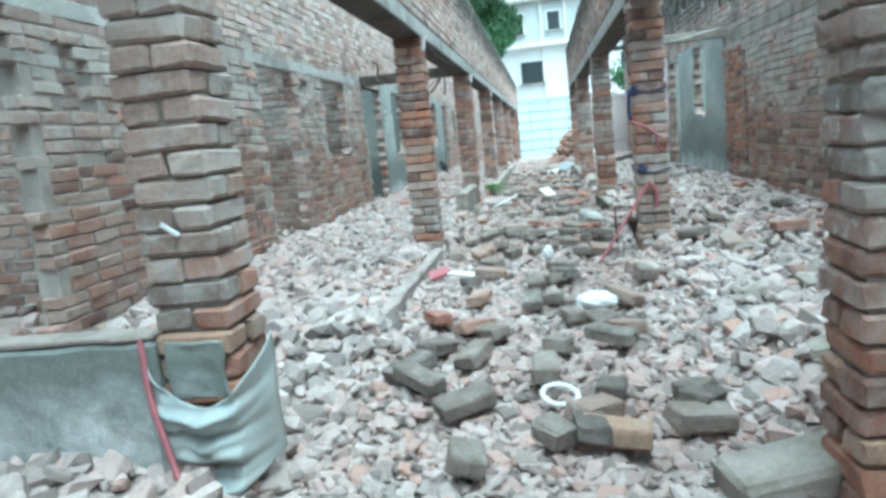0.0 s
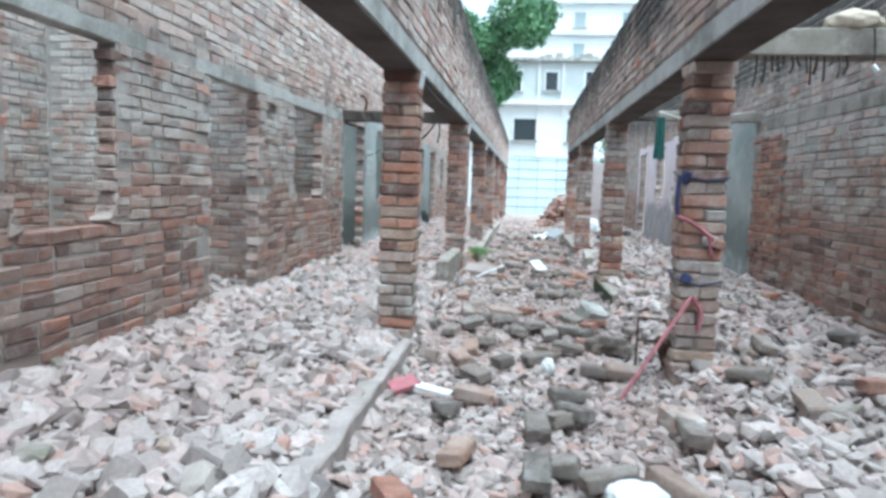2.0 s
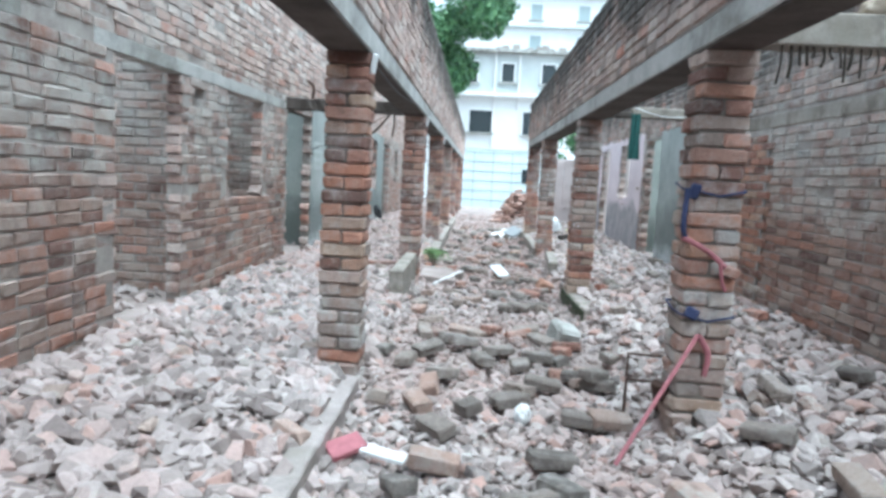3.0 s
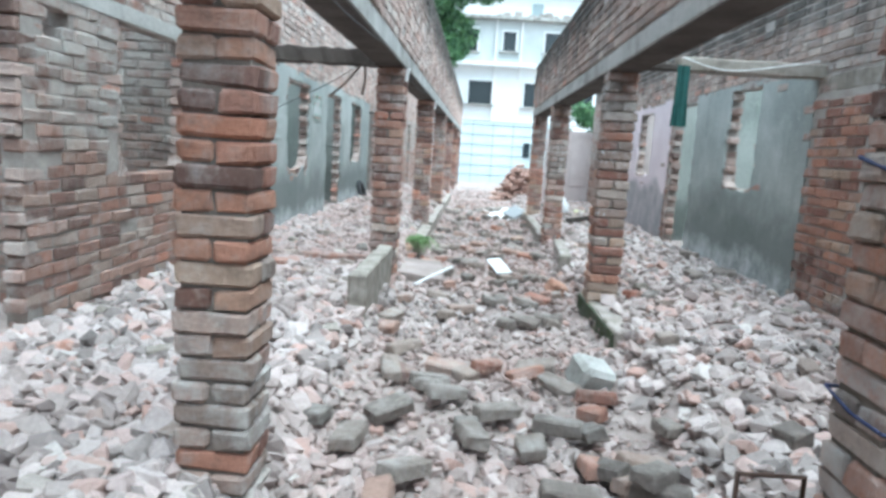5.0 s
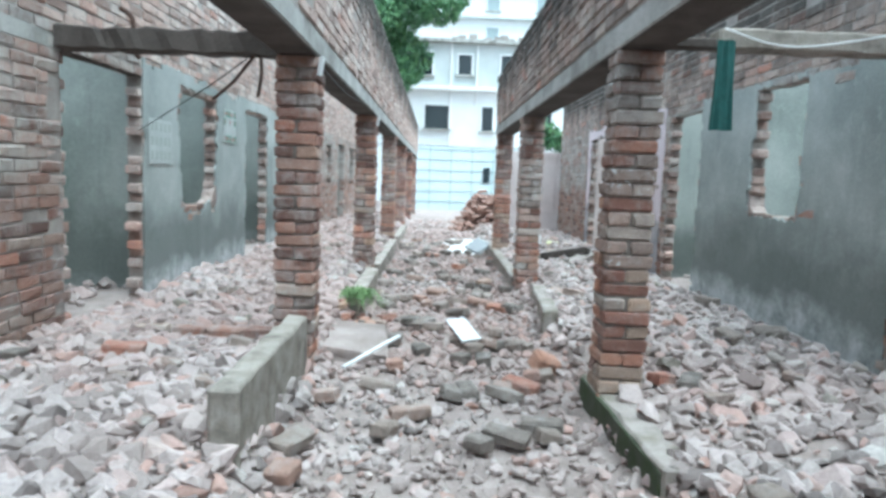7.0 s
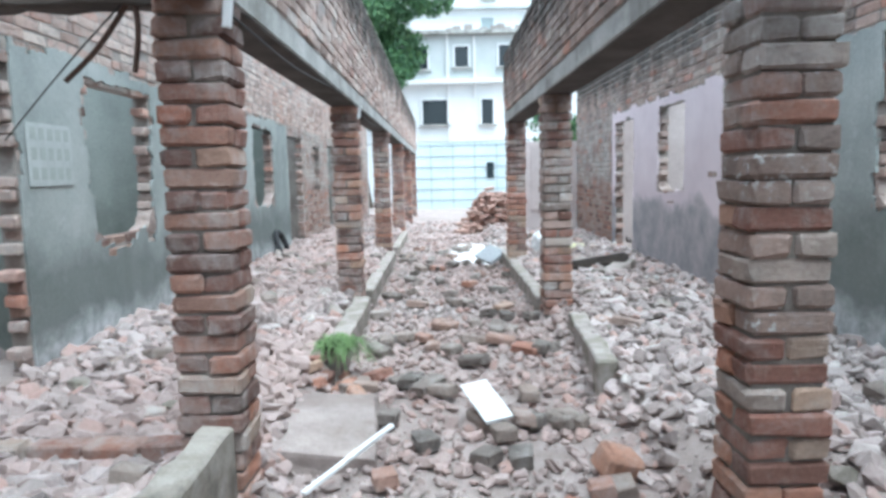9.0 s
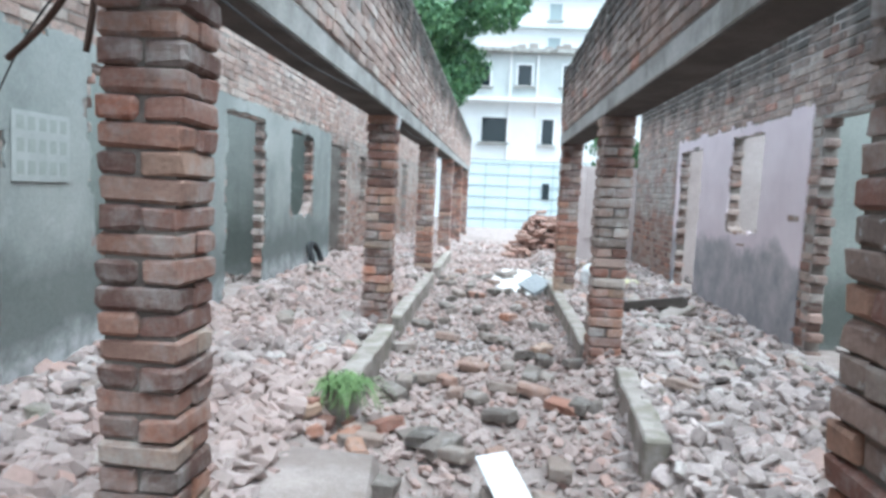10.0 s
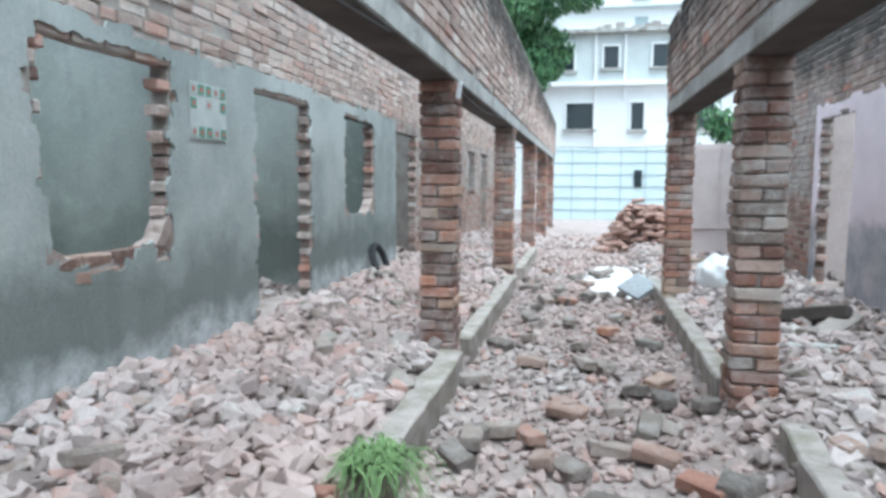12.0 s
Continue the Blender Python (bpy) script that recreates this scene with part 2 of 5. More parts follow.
def rubble_material(name, pink):
    m, nt, b = tree(name)
    rnd = nt.nodes.new("ShaderNodeNewGeometry").outputs["Random Per Island"]
    c = ramp(nt, rnd, [(0.0, (0.13, 0.115, 0.11)), (0.12, (0.25, 0.22, 0.21)), (0.4, (0.38, 0.34, 0.325)), (0.65, (0.47, 0.42, 0.405)), (0.85, (0.43, 0.35, 0.33)), (0.96, (0.40, 0.26, 0.22)), (0.985, (0.46, 0.43, 0.41)), (1.0, (0.50, 0.475, 0.455))])
    c = mix(nt, 0.4, c, ramp(nt, noise_node(nt, 45, 5, 0.7), [(0.3, (0.28, 0.27, 0.26)), (0.7, (0.74, 0.72, 0.7))]), "OVERLAY")
    c = mix(nt, add_math(nt, "MULTIPLY", between(nt, noise_node(nt, 11, 5, 0.7), 0.5, 0.7), 0.5), c, (0.27, 0.235, 0.22))
    # brick dust is redder in some stretches, greyer in others
    c = mix(nt, add_math(nt, "MULTIPLY", between(nt, noise_node(nt, 0.55, 3, 0.5), 0.42 - pink * 0.5, 0.62 - pink * 0.3), 0.3 + pink), c, (0.38, 0.275, 0.245))
    nt.links.new(c, b.inputs["Base Color"])
    b.inputs["Roughness"].default_value = 0.95
    b.inputs["Specular IOR Level"].default_value = 0.2
    bump(nt, b, noise_node(nt, 110, 5, 0.7), 0.7, 0.006)
    return m


M_RUBBLE = rubble_material("mortar_rubble", 0.0)
M_RUBBLE_PINK = rubble_material("brick_rubble", 0.22)


def plain(name, c, rough=0.6, metal=0.0, var=0.15, scale=25):
    m, nt, b = tree(name)
    dark = tuple(v * (1 - var * 2) for v in c)
    nt.links.new(mix(nt, between(nt, noise_node(nt, scale, 4, 0.6), 0.3, 0.7), c, dark), b.inputs["Base Color"])
    b.inputs["Roughness"].default_value, b.inputs["Metallic"].default_value = rough, metal
    return m


M_WHITE = plain("white_paint", (0.78, 0.78, 0.77), 0.6, 0, 0.06)
M_FACADE = surface("stained_white_facade", (0.62, 0.655, 0.65), (0.50, 0.54, 0.53), 0.35, 0.85, 0.1, 0.1, (0.40, 0.43, 0.42), 0.3, (0.58, 0.85), 0.3)
M_FACADE_W = plain("white_facade", (0.82, 0.84, 0.84), 0.8, 0, 0.04, 1)
M_DARKGLASS = plain("dark_window_glass", (0.03, 0.04, 0.045), 0.15)
M_GATE = surface("pale_blue_sheet_metal", (0.58, 0.66, 0.66), (0.50, 0.58, 0.58), 0.8, 0.55, 0.1, 0.1)
M_GATE_RIB = plain("grey_blue_steel", (0.42, 0.50, 0.51), 0.6)
M_IRON = plain("rusty_iron", (0.10, 0.06, 0.045), 0.85, 0.3)
M_CABLE = plain("black_cable", (0.02, 0.02, 0.022), 0.6)
M_CLOTH = surface("grey_white_cloth", (0.40, 0.45, 0.45), (0.27, 0.31, 0.315), 5, 0.95, 0.15, 0.2, (0.36, 0.31, 0.25))
M_PINKROPE = plain("faded_pink_rope", (0.40, 0.15, 0.17), 0.8)
M_ORANGE = plain("orange_plastic", (0.62, 0.12, 0.07), 0.55)
M_PLASTIC = plain("white_plastic", (0.74, 0.75, 0.75), 0.4, 0, 0.05)
M_TARP = plain("grey_tarpaulin", (0.34, 0.36, 0.37), 0.6)
M_GREENCLOTH = plain("dark_green_cloth", (0.025, 0.10, 0.09), 0.9)
M_BLUE = plain("navy_cloth", (0.04, 0.05, 0.12), 0.9)
M_WOOD = surface("old_timber", (0.30, 0.24, 0.18), (0.19, 0.145, 0.11), 4, 0.85, 0.3, 0.4)
M_GRASS = plain("cut_grass", (0.19, 0.30, 0.11), 0.8, 0, 0.3, 9)
M_BARK = surface("bark", (0.14, 0.11, 0.08), (0.08, 0.065, 0.05), 5, 0.95, 0.3, 0.8)
M_ROOT = surface("dead_root", (0.06, 0.05, 0.04), (0.03, 0.025, 0.02), 9, 0.95, 0.3, 0.6)
M_TAN = surface("cream_cloth", (0.52, 0.45, 0.36), (0.38, 0.32, 0.25), 8, 0.95, 0.3, 0.5)
M_RUBBER = plain("black_rubber", (0.03, 0.03, 0.032), 0.8)
M_PAPER = plain("faded_paper", (0.42, 0.46, 0.43), 0.8, 0, 0.08)
M_FADED = surface("washed_out_paper", (0.52, 0.555, 0.54), (0.42, 0.455, 0.44), 6, 0.85, 0.3, 0.2)
M_PGREEN = plain("poster_green", (0.14, 0.32, 0.23), 0.8)
M_PRED = plain("poster_red", (0.48, 0.17, 0.15), 0.8)


def leaf_material():
    m, nt, b = tree("leaves")
    rnd = nt.nodes.new("ShaderNodeNewGeometry").outputs["Random Per Island"]
    nt.links.new(ramp(nt, rnd, [(0, (0.045, 0.11, 0.05)), (0.6, (0.08, 0.18, 0.075)), (1, (0.14, 0.26, 0.10))]), b.inputs["Base Color"])
    b.inputs["Roughness"].default_value = 0.5
    b.inputs["Transmission Weight"].default_value = 0.0
    return m


M_LEAF = leaf_material()

# ---------------------------------------------------------------- mesh helpers
rng = np.random.default_rng(7)


def as_object(name, me, mat, parent=None, label="", category="", group="", kind=""):
    if mat and not me.materials:
        me.materials.append(mat)
    ob = new(name, me)
    if parent is not None:
        ob.parent = parent
    return tagged(ob, label, category, group, kind)


def mesh_of(name, verts, faces):
    me = bpy.data.meshes.new(name)
    me.from_pydata([tuple(v) for v in verts], [], [tuple(f) for f in faces])
    me.update()
    return me


def part(name, bm, mat, parent=None, label="", **tags):
    me = bpy.data.meshes.new(name)
    bm.to_mesh(me)
    bm.free()
    return as_object(name, me, mat, parent, label, **tags)


def box_bm(x0, x1, y0, y1, z0, z1, bevel=0.006, cuts=0, wobble=0.0):
    bm = bmesh.new()
    bmesh.ops.create_cube(bm, size=1, matrix=Matrix.Translation(((x0 + x1) / 2, (y0 + y1) / 2, (z0 + z1) / 2)) @ Matrix.Diagonal((x1 - x0, y1 - y0, z1 - z0, 1)))
    if bevel:
        bmesh.ops.bevel(bm, geom=bm.edges[:], offset=bevel, segments=1, affect="EDGES")
    if cuts:
        longest = [e for e in bm.edges if e.calc_length() > 0.5 * max(x1 - x0, y1 - y0, z1 - z0)]
        bmesh.ops.subdivide_edges(bm, edges=longest, cuts=cuts, use_grid_fill=True)
    if wobble:
        for v in bm.verts:
            v.co += noise.noise_vector(v.co * 7) * wobble + noise.noise_vector(v.co * 23) * wobble * 0.5
    return bm


def box(name, x0, x1, y0, y1, z0, z1, mat, parent=None, label="", bevel=0.006, cuts=0, wobble=0.0, **tags):
    return part(name, box_bm(x0, x1, y0, y1, z0, z1, bevel, cuts, wobble), mat, parent, label, **tags)


def chamfered(lx, ly, lz, c, seed, jitter):
    """A worn block: each corner cut, each point slightly off. 44 triangles."""
    r = np.random.default_rng(seed)
    h = np.array([lx, ly, lz]) / 2
    verts, index = [], {}
    for sx in (-1, 1):
        for sy in (-1, 1):
            for sz in (-1, 1):
                s = np.array([sx, sy, sz])
                cc = c * (0.5 + r.random() * 1.3)
                for a in range(3):
                    p = s * h
                    for k in range(3):
                        if k != a:
                            p[k] -= s[k] * cc
                    index[sx, sy, sz, a] = len(verts)
                    verts.append(p + (r.random(3) - 0.5) * jitter)
    faces = []
    for a in range(3):
        b_, c_ = (a + 1) % 3, (a + 2) % 3
        for sa in (-1, 1):
            ring = []
            for sb, sc in ((-1, -1), (1, -1), (1, 1), (-1, 1)):
                k = [0, 0, 0]
                k[a], k[b_], k[c_] = sa, sb, sc
                ring.append(index[(*k, a)])
            faces.append(ring if sa > 0 else ring[::-1])
    for a in range(3):
        b_, c_ = (a + 1) % 3, (a + 2) % 3
        for sb in (-1, 1):
            for sc in (-1, 1):
                def at(sa, f):
                    k = [0, 0, 0]
                    k[a], k[b_], k[c_] = sa, sb, sc
                    return index[(*k, f)]
                q = [at(-1, b_), at(1, b_), at(1, c_), at(-1, c_)]
                faces.append(q if sb * sc < 0 else q[::-1])
    for sx in (-1, 1):
        for sy in (-1, 1):
            for sz in (-1, 1):
                t3 = [index[sx, sy, sz, a] for a in range(3)]
                faces.append(t3 if sx * sy * sz > 0 else t3[::-1])
    return np.array(verts), faces


L, W, H, COURSE = 0.246, 0.118, 0.072, 0.0835
STRETCHERS = [chamfered(L, W, H + 0.003, 0.009, 100 + i, 0.008) for i in range(8)]
WALLBRICKS = [chamfered(W, L, H, 0.007, 200 + i, 0.008) for i in range(8)]
LOOSE = [chamfered(L, W, H, 0.009, 400 + i, 0.012) for i in range(6)]
HALVES = [chamfered(W, L * 0.5, H, 0.007, 300 + i, 0.008) for i in range(4)]
_made = {}


def shared(kind, i, mat):
    key = (kind, i, mat.name)
    if key not in _made:
        v, f = {"s": STRETCHERS, "w": WALLBRICKS, "h": HALVES, "l": LOOSE}[kind][i]
        me = mesh_of("brick", v, f)
        me.materials.append(mat)
        _made[key] = me
    return _made[key]


def joined(name, items, mat, parent, label="", kind="stuff"):
    """items: (template verts, faces, 4x4 matrix). One mesh."""
    V, F, n = [], [], 0
    for v, f, m in items:
        a = np.array(m)
        V.append(v @ a[:3, :3].T + a[:3, 3])
        F.extend([[i + n for i in q] for q in f])
        n += len(v)
    if not V:
        return None
    return as_object(name, mesh_of(name, np.concatenate(V), F), mat, parent, label, kind=kind)


def solid(name, xs, openings, y0, y1, z0, z1, mat, grow=0.05, **tags):
    """A wall along y between the planes xs, with the openings (y0, y1, z0, z1) cut through it."""
    o = [(a - grow, b + grow, c - (grow if c > 0.2 else 1), d + 0.01) for a, b, c, d in openings]
    ys = sorted({y0, y1, *(min(max(v, y0), y1) for q in o for v in q[:2])})
    zs = sorted({z0, z1, *(min(max(v, z0), z1) for q in o for v in q[2:])})
    def full(i, j):
        if not (0 <= i < len(ys) - 1 and 0 <= j < len(zs) - 1):
            return False
        y, z = (ys[i] + ys[i + 1]) / 2, (zs[j] + zs[j + 1]) / 2
        return not any(a < y < b and c < z < d for a, b, c, d in o)
    bm = bmesh.new()
    x0, x1 = xs
    def quad(*p):
        bm.faces.new([bm.verts.new(q) for q in p])
    for i in range(len(ys) - 1):
        for j in range(len(zs) - 1):
            if not full(i, j):
                continue
            a, b, c, d = ys[i], ys[i + 1], zs[j], zs[j + 1]
            quad((x0, a, c), (x0, a, d), (x0, b, d), (x0, b, c))
            quad((x1, a, c), (x1, b, c), (x1, b, d), (x1, a, d))
            if not full(i - 1, j):
                quad((x0, a, c), (x1, a, c), (x1, a, d), (x0, a, d))
            if not full(i + 1, j):
                quad((x0, b, c), (x0, b, d), (x1, b, d), (x1, b, c))
            if not full(i, j - 1):
                quad((x0, a, c), (x0, b, c), (x1, b, c), (x1, a, c))
            if not full(i, j + 1):
                quad((x0, a, d), (x1, a, d), (x1, b, d), (x0, b, d))
    bmesh.ops.remove_doubles(bm, verts=bm.verts[:], dist=1e-5)
    bmesh.ops.recalc_face_normals(bm, faces=bm.faces[:])
    return part(name, bm, mat, None, **tags)


LAYERS = []


def brick_face(parent, x, y0, y1, z0, z1, openings=(), near=(0, 0), mat=None, mat_i=None, skip=None, rough=0.004, missing=0.006, seed=1, far_from=None):
    """Running-bond bricks whose faces stand near the plane x; noted now, laid at the end of the file."""
    LAYERS.append((parent, x, y0, y1, z0, z1, openings, near, mat, mat_i, skip, rough, missing, seed, far_from))


def tooth(a, b):
    """Room left beside a wide opening for its own broken jamb bricks."""
    return 0.13 if b - a > 0.5 and 4 < a < 22 else 0.0


def lay(parent, x, y0, y1, z0, z1, openings, near, mat, mat_i, skip, rough, missing, seed, far_from):
    r = np.random.default_rng(seed)
    side = 1 if x < (parent["mid"] if "mid" in parent else 0) else -1
    rest, count = [], 0
    row = 0
    z = z0 + COURSE / 2
    while z < z1:
        y = y0 + (L / 2 + 0.012 if row % 2 else 0.0) - 0.1
        sag = 0.006 * math.sin(z * 9)
        while y < y1:
            half = r.random() < 0.13
            ln = L * 0.5 if half else L
            yc = y + ln / 2
            y += ln + 0.011 + r.random() * 0.004
            u = r.random(8)
            if yc < y0 - 0.02 or yc > y1 + 0.02:
                continue
            if any(a - tooth(a, b) < yc < b + tooth(a, b) and c < z < d for a, b, c, d in openings):
                continue
            if skip and skip(yc, z):
                continue
            if u[0] < missing:
                continue
            if far_from is not None and not any(a - far_from < yc < b + far_from and c - far_from < z < d + far_from for a, b, c, d in openings):
                continue
            m = pose(x - side * (W / 2 - 0.004) + (u[1] - 0.5) * rough * 2 + (0.008 if u[7] < 0.05 else 0) * side, yc, z + sag + (u[2] - 0.5) * 0.004, (u[3] - 0.5) * 1.6, (u[4] - 0.5) * 2.0, (u[5] - 0.5) * 1.8)
            kind, table = ("h", HALVES) if half else ("w", WALLBRICKS)
            i = int(u[6] * len(table))
            if near[0] < yc < near[1] and count < 300:
                ob = new("brick", shared(kind, i, mat))
                ob.parent = parent
                ob.matrix_local = m
                count += 1
            else:
                rest.append((*table[i], m))
        z += COURSE
        row += 1
    joined("brickwork", rest, mat_i, parent)


def ragged(name, x, side, y0, y1, z0, z1, openings, mat, thick=0.014, cell=0.045, fray=0.05, top_fray=0.03, parent=None, seed=3, **tags):
    """A coat of plaster on the plane x, with frayed edges round the openings, as a solid skin."""
    ny, nz = int((y1 - y0) / cell), int((z1 - z0) / cell)
    r = np.random.default_rng(seed)
    off = Vector((seed * 3.1, 0, 0))
    bm = bmesh.new()
    grid = {}
    def point(i, j):
        if (i, j) not in grid:
            y, z = y0 + i * (y1 - y0) / ny, z0 + j * (z1 - z0) / nz
            jy, jz = (r.random(2) - 0.5) * cell * 0.7
            if i in (0, ny):
                jy *= 0.4
            grid[i, j] = bm.verts.new((x + side * thick + side * 0.006 * noise.noise(Vector((y * 1.3, z * 1.3, seed))), y + jy, z + jz))
        return grid[i, j]
    for i in range(ny):
        for j in range(nz):
            y, z = y0 + (i + 0.5) * (y1 - y0) / ny, z0 + (j + 0.5) * (z1 - z0) / nz
            n1 = noise.noise(Vector((y * 3.2, z * 3.2, 1.7)) + off) + 0.5 * noise.noise(Vector((y * 9, z * 9, 4.2)) + off)
            g = fray * (0.35 + n1)
            if any(a - g < y < b + g and c - g * 1.2 < z < d + g * 0.5 for a, b, c, d in openings):
                continue
            if z > z1 - top_fray * (1 + 2.0 * n1) and j < nz:
                continue
            q = [point(i, j), point(i + 1, j), point(i + 1, j + 1), point(i, j + 1)]
            bm.faces.new(q if side > 0 else q[::-1])
    rim = [e for e in bm.edges if e.is_boundary]
    ext = bmesh.ops.extrude_edge_only(bm, edges=rim)
    for v in ext["geom"]:
        if isinstance(v, bmesh.types.BMVert):
            v.co.x = x - side * 0.004
    bmesh.ops.recalc_face_normals(bm, faces=bm.faces[:])
    me = bpy.data.meshes.new(name)
    bm.to_mesh(me)
    bm.free()
    return as_object(name, me, mat, parent, **tags)


def tube(name, pts, radius, mat, parent=None, label="", **tags):
    cu = bpy.data.curves.new(name, "CURVE")
    cu.dimensions, cu.bevel_depth, cu.bevel_resolution = "3D", radius, 2
    sp = cu.splines.new("POLY")
    sp.points.add(len(pts) - 1)
    for p, q in zip(sp.points, pts):
        p.co = (*q, 1)
    tmp = bpy.data.objects.new(name, cu)
    scene.collection.objects.link(tmp)
    me = bpy.data.meshes.new_from_object(tmp.evaluated_get(bpy.context.evaluated_depsgraph_get()))
    bpy.data.objects.remove(tmp)
    bpy.data.curves.remove(cu)
    me.materials.clear()
    return as_object(name, me, mat, parent, label, **tags)


def smooth_curve(pts, n=8):
    out = []
    P = [Vector(p) for p in pts]
    for i in range(len(P) - 1):
        a, b, c, d = P[max(i - 1, 0)], P[i], P[i + 1], P[min(i + 2, len(P) - 1)]
        for k in range(n):
            t = k / n
            out.append(0.5 * ((2 * b) + (c - a) * t + (2 * a - 5 * b + 4 * c - d) * t * t + (3 * b - a - 3 * c + d) * t ** 3))
    return out + [P[-1]]


# ---------------------------------------------------------------- plan
XL, XR = -2.8, 2.705          # faces of the two rows of rooms
PL0, PL1 = -1.253, -0.985       # left row of pillars
PR0, PR1 = 0.812, 1.082         # right row of pillars
BEAM, BAND = 2.0, 2.15
LEFT_Y = [1.98, 6.39, 10.735, 15.06, 19.37, 23.72, 28.05, 32.4]
RIGHT_Y = [1.76, 5.86, 10.16, 14.42, 17.8]


def step(a, b, v):
    t = min(max((v - a) / (b - a), 0), 1)
    return t * t * (3 - 2 * t)


def ground_z(x, y):
    low = -0.11 - 0.09 * step(3.5, 8.5, y)
    slope = -0.7 * step(24, 48, y)
    inside = step(PL1 - 0.16, PL1 + 0.06, x) * (1 - step(PR0 - 0.06, PR0 + 0.2, x))
    z = 0.02 * (1 - inside) + low * inside
    z += 0.05 * noise.noise(Vector((x * 0.9, y * 0.9, 0.3))) + 0.03 * noise.noise(Vector((x * 2.6, y * 2.6, 5)))
    z += 0.09 * (step(1.2, 2.4, x) + step(-1.5, -2.6, x)) * (1 - step(20, 26, y)) * 0.6
    return z + slope


def ground():
    bm = bmesh.new()
    xs = [-400, -90, -30, -12] + [-7 + 0.16 * i for i in range(88)] + [12, 30, 90, 400]
    ys = [-300, -60, -14] + [-5 + 0.16 * i for i in range(220)] + [33, 38, 44, 50, 70, 120, 400, 1500]
    rows = [[bm.verts.new((x, y, ground_z(x, y) if -8 < x < 8 and -6 < y < 31 else (-0.7 * step(24, 48, y) - 0.02))) for x in xs] for y in ys]
    for j in range(len(ys) - 1):
        for i in range(len(xs) - 1):
            bm.faces.new((rows[j][i], rows[j][i + 1], rows[j + 1][i + 1], rows[j + 1][i]))
    for f in bm.faces:
        f.smooth = True
    return part("ground", bm, M_DUST, None, "dusty ground of crushed brick and mortar", category="ground", kind="structure")


ground()

# ---- the row of rooms on the left
OPEN_L = [(2.3, 3.48, -1, 2.0), (3.86, 4.13, 1.45, 1.86), (4.62, 5.5, 0.88, 2.0), (6.87, 7.88, -1, 2.0), (8.15, 8.33, 1.78, 1.95), (8.98, 10.02, 0.97, 1.99), (11.08, 12.3, -1, 2.02),
          (13.22, 14.3, 0.85, 2.04), (15.55, 16.72, -1, 2.06), (17.78, 18.86, 0.88, 2.02), (19.98, 21.25, -1, 2.0), (22.5, 23.1, 1.0, 1.9), (24.3, 25.4, -1, 2.0), (26.6, 27.6, 0.9, 2.0), (28.8, 29.9, -1, 2.0)]
wall_left = solid("wall_west", (XL - 0.135, XL - 0.006), OPEN_L, -4, 33.5, -1.0, 3.75, M_MORTAR, 0.04, label="bare weathered brick wall with broken window and door openings", category="wall", kind="structure")
wall_left["mid"] = XL + 1
TOOTH = lambda yc, z: (0.9 < z < 1.02 and 3.48 < yc < 3.7) or (8.05 < yc < 8.25 and 0.98 < z < 1.1) or (5.5 < yc < 5.66 and 1.1 < z < 1.2)
PLASTERED_L = lambda yc, z: TOOTH(yc, z) or (12.5 < yc < 19.8 and z < 2.05) or (0 < z - 2.0 < 0.13 and 2.2 < yc < 11.0)
brick_face(wall_left, XL, -2, 33, 2.1875, 3.75, (), (0, 0), M_BRICK, M_UPPER_I, None, 0.006, 0.012, 71)
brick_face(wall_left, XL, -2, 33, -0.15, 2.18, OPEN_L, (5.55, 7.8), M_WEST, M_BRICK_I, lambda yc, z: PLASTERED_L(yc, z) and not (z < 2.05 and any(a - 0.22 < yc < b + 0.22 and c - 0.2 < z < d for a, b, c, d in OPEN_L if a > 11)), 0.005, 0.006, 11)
ragged("grey_plaster", XL, 1, 12.34, 19.95, -0.12, 2.2, [o for o in OPEN_L if 11 < o[0] < 20], M_PLASTER, fray=0.1, seed=5, parent=wall_left, label="grey cement plaster with frayed edges")
for y0_, y1_ in ((2.2, 5.9), (6.6, 11.05)):
    box("lintel_band", XL - 0.13, XL + 0.004, y0_, y1_, 2.005, 2.125, M_CONC, wall_left, "weathered concrete lintel band", 0.008, 12, 0.006)
for a, b, c, d in OPEN_L:
    if a > 11 and b - a > 0.5:
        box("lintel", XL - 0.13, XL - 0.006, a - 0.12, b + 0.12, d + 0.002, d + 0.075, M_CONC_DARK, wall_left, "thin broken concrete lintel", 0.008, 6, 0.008)
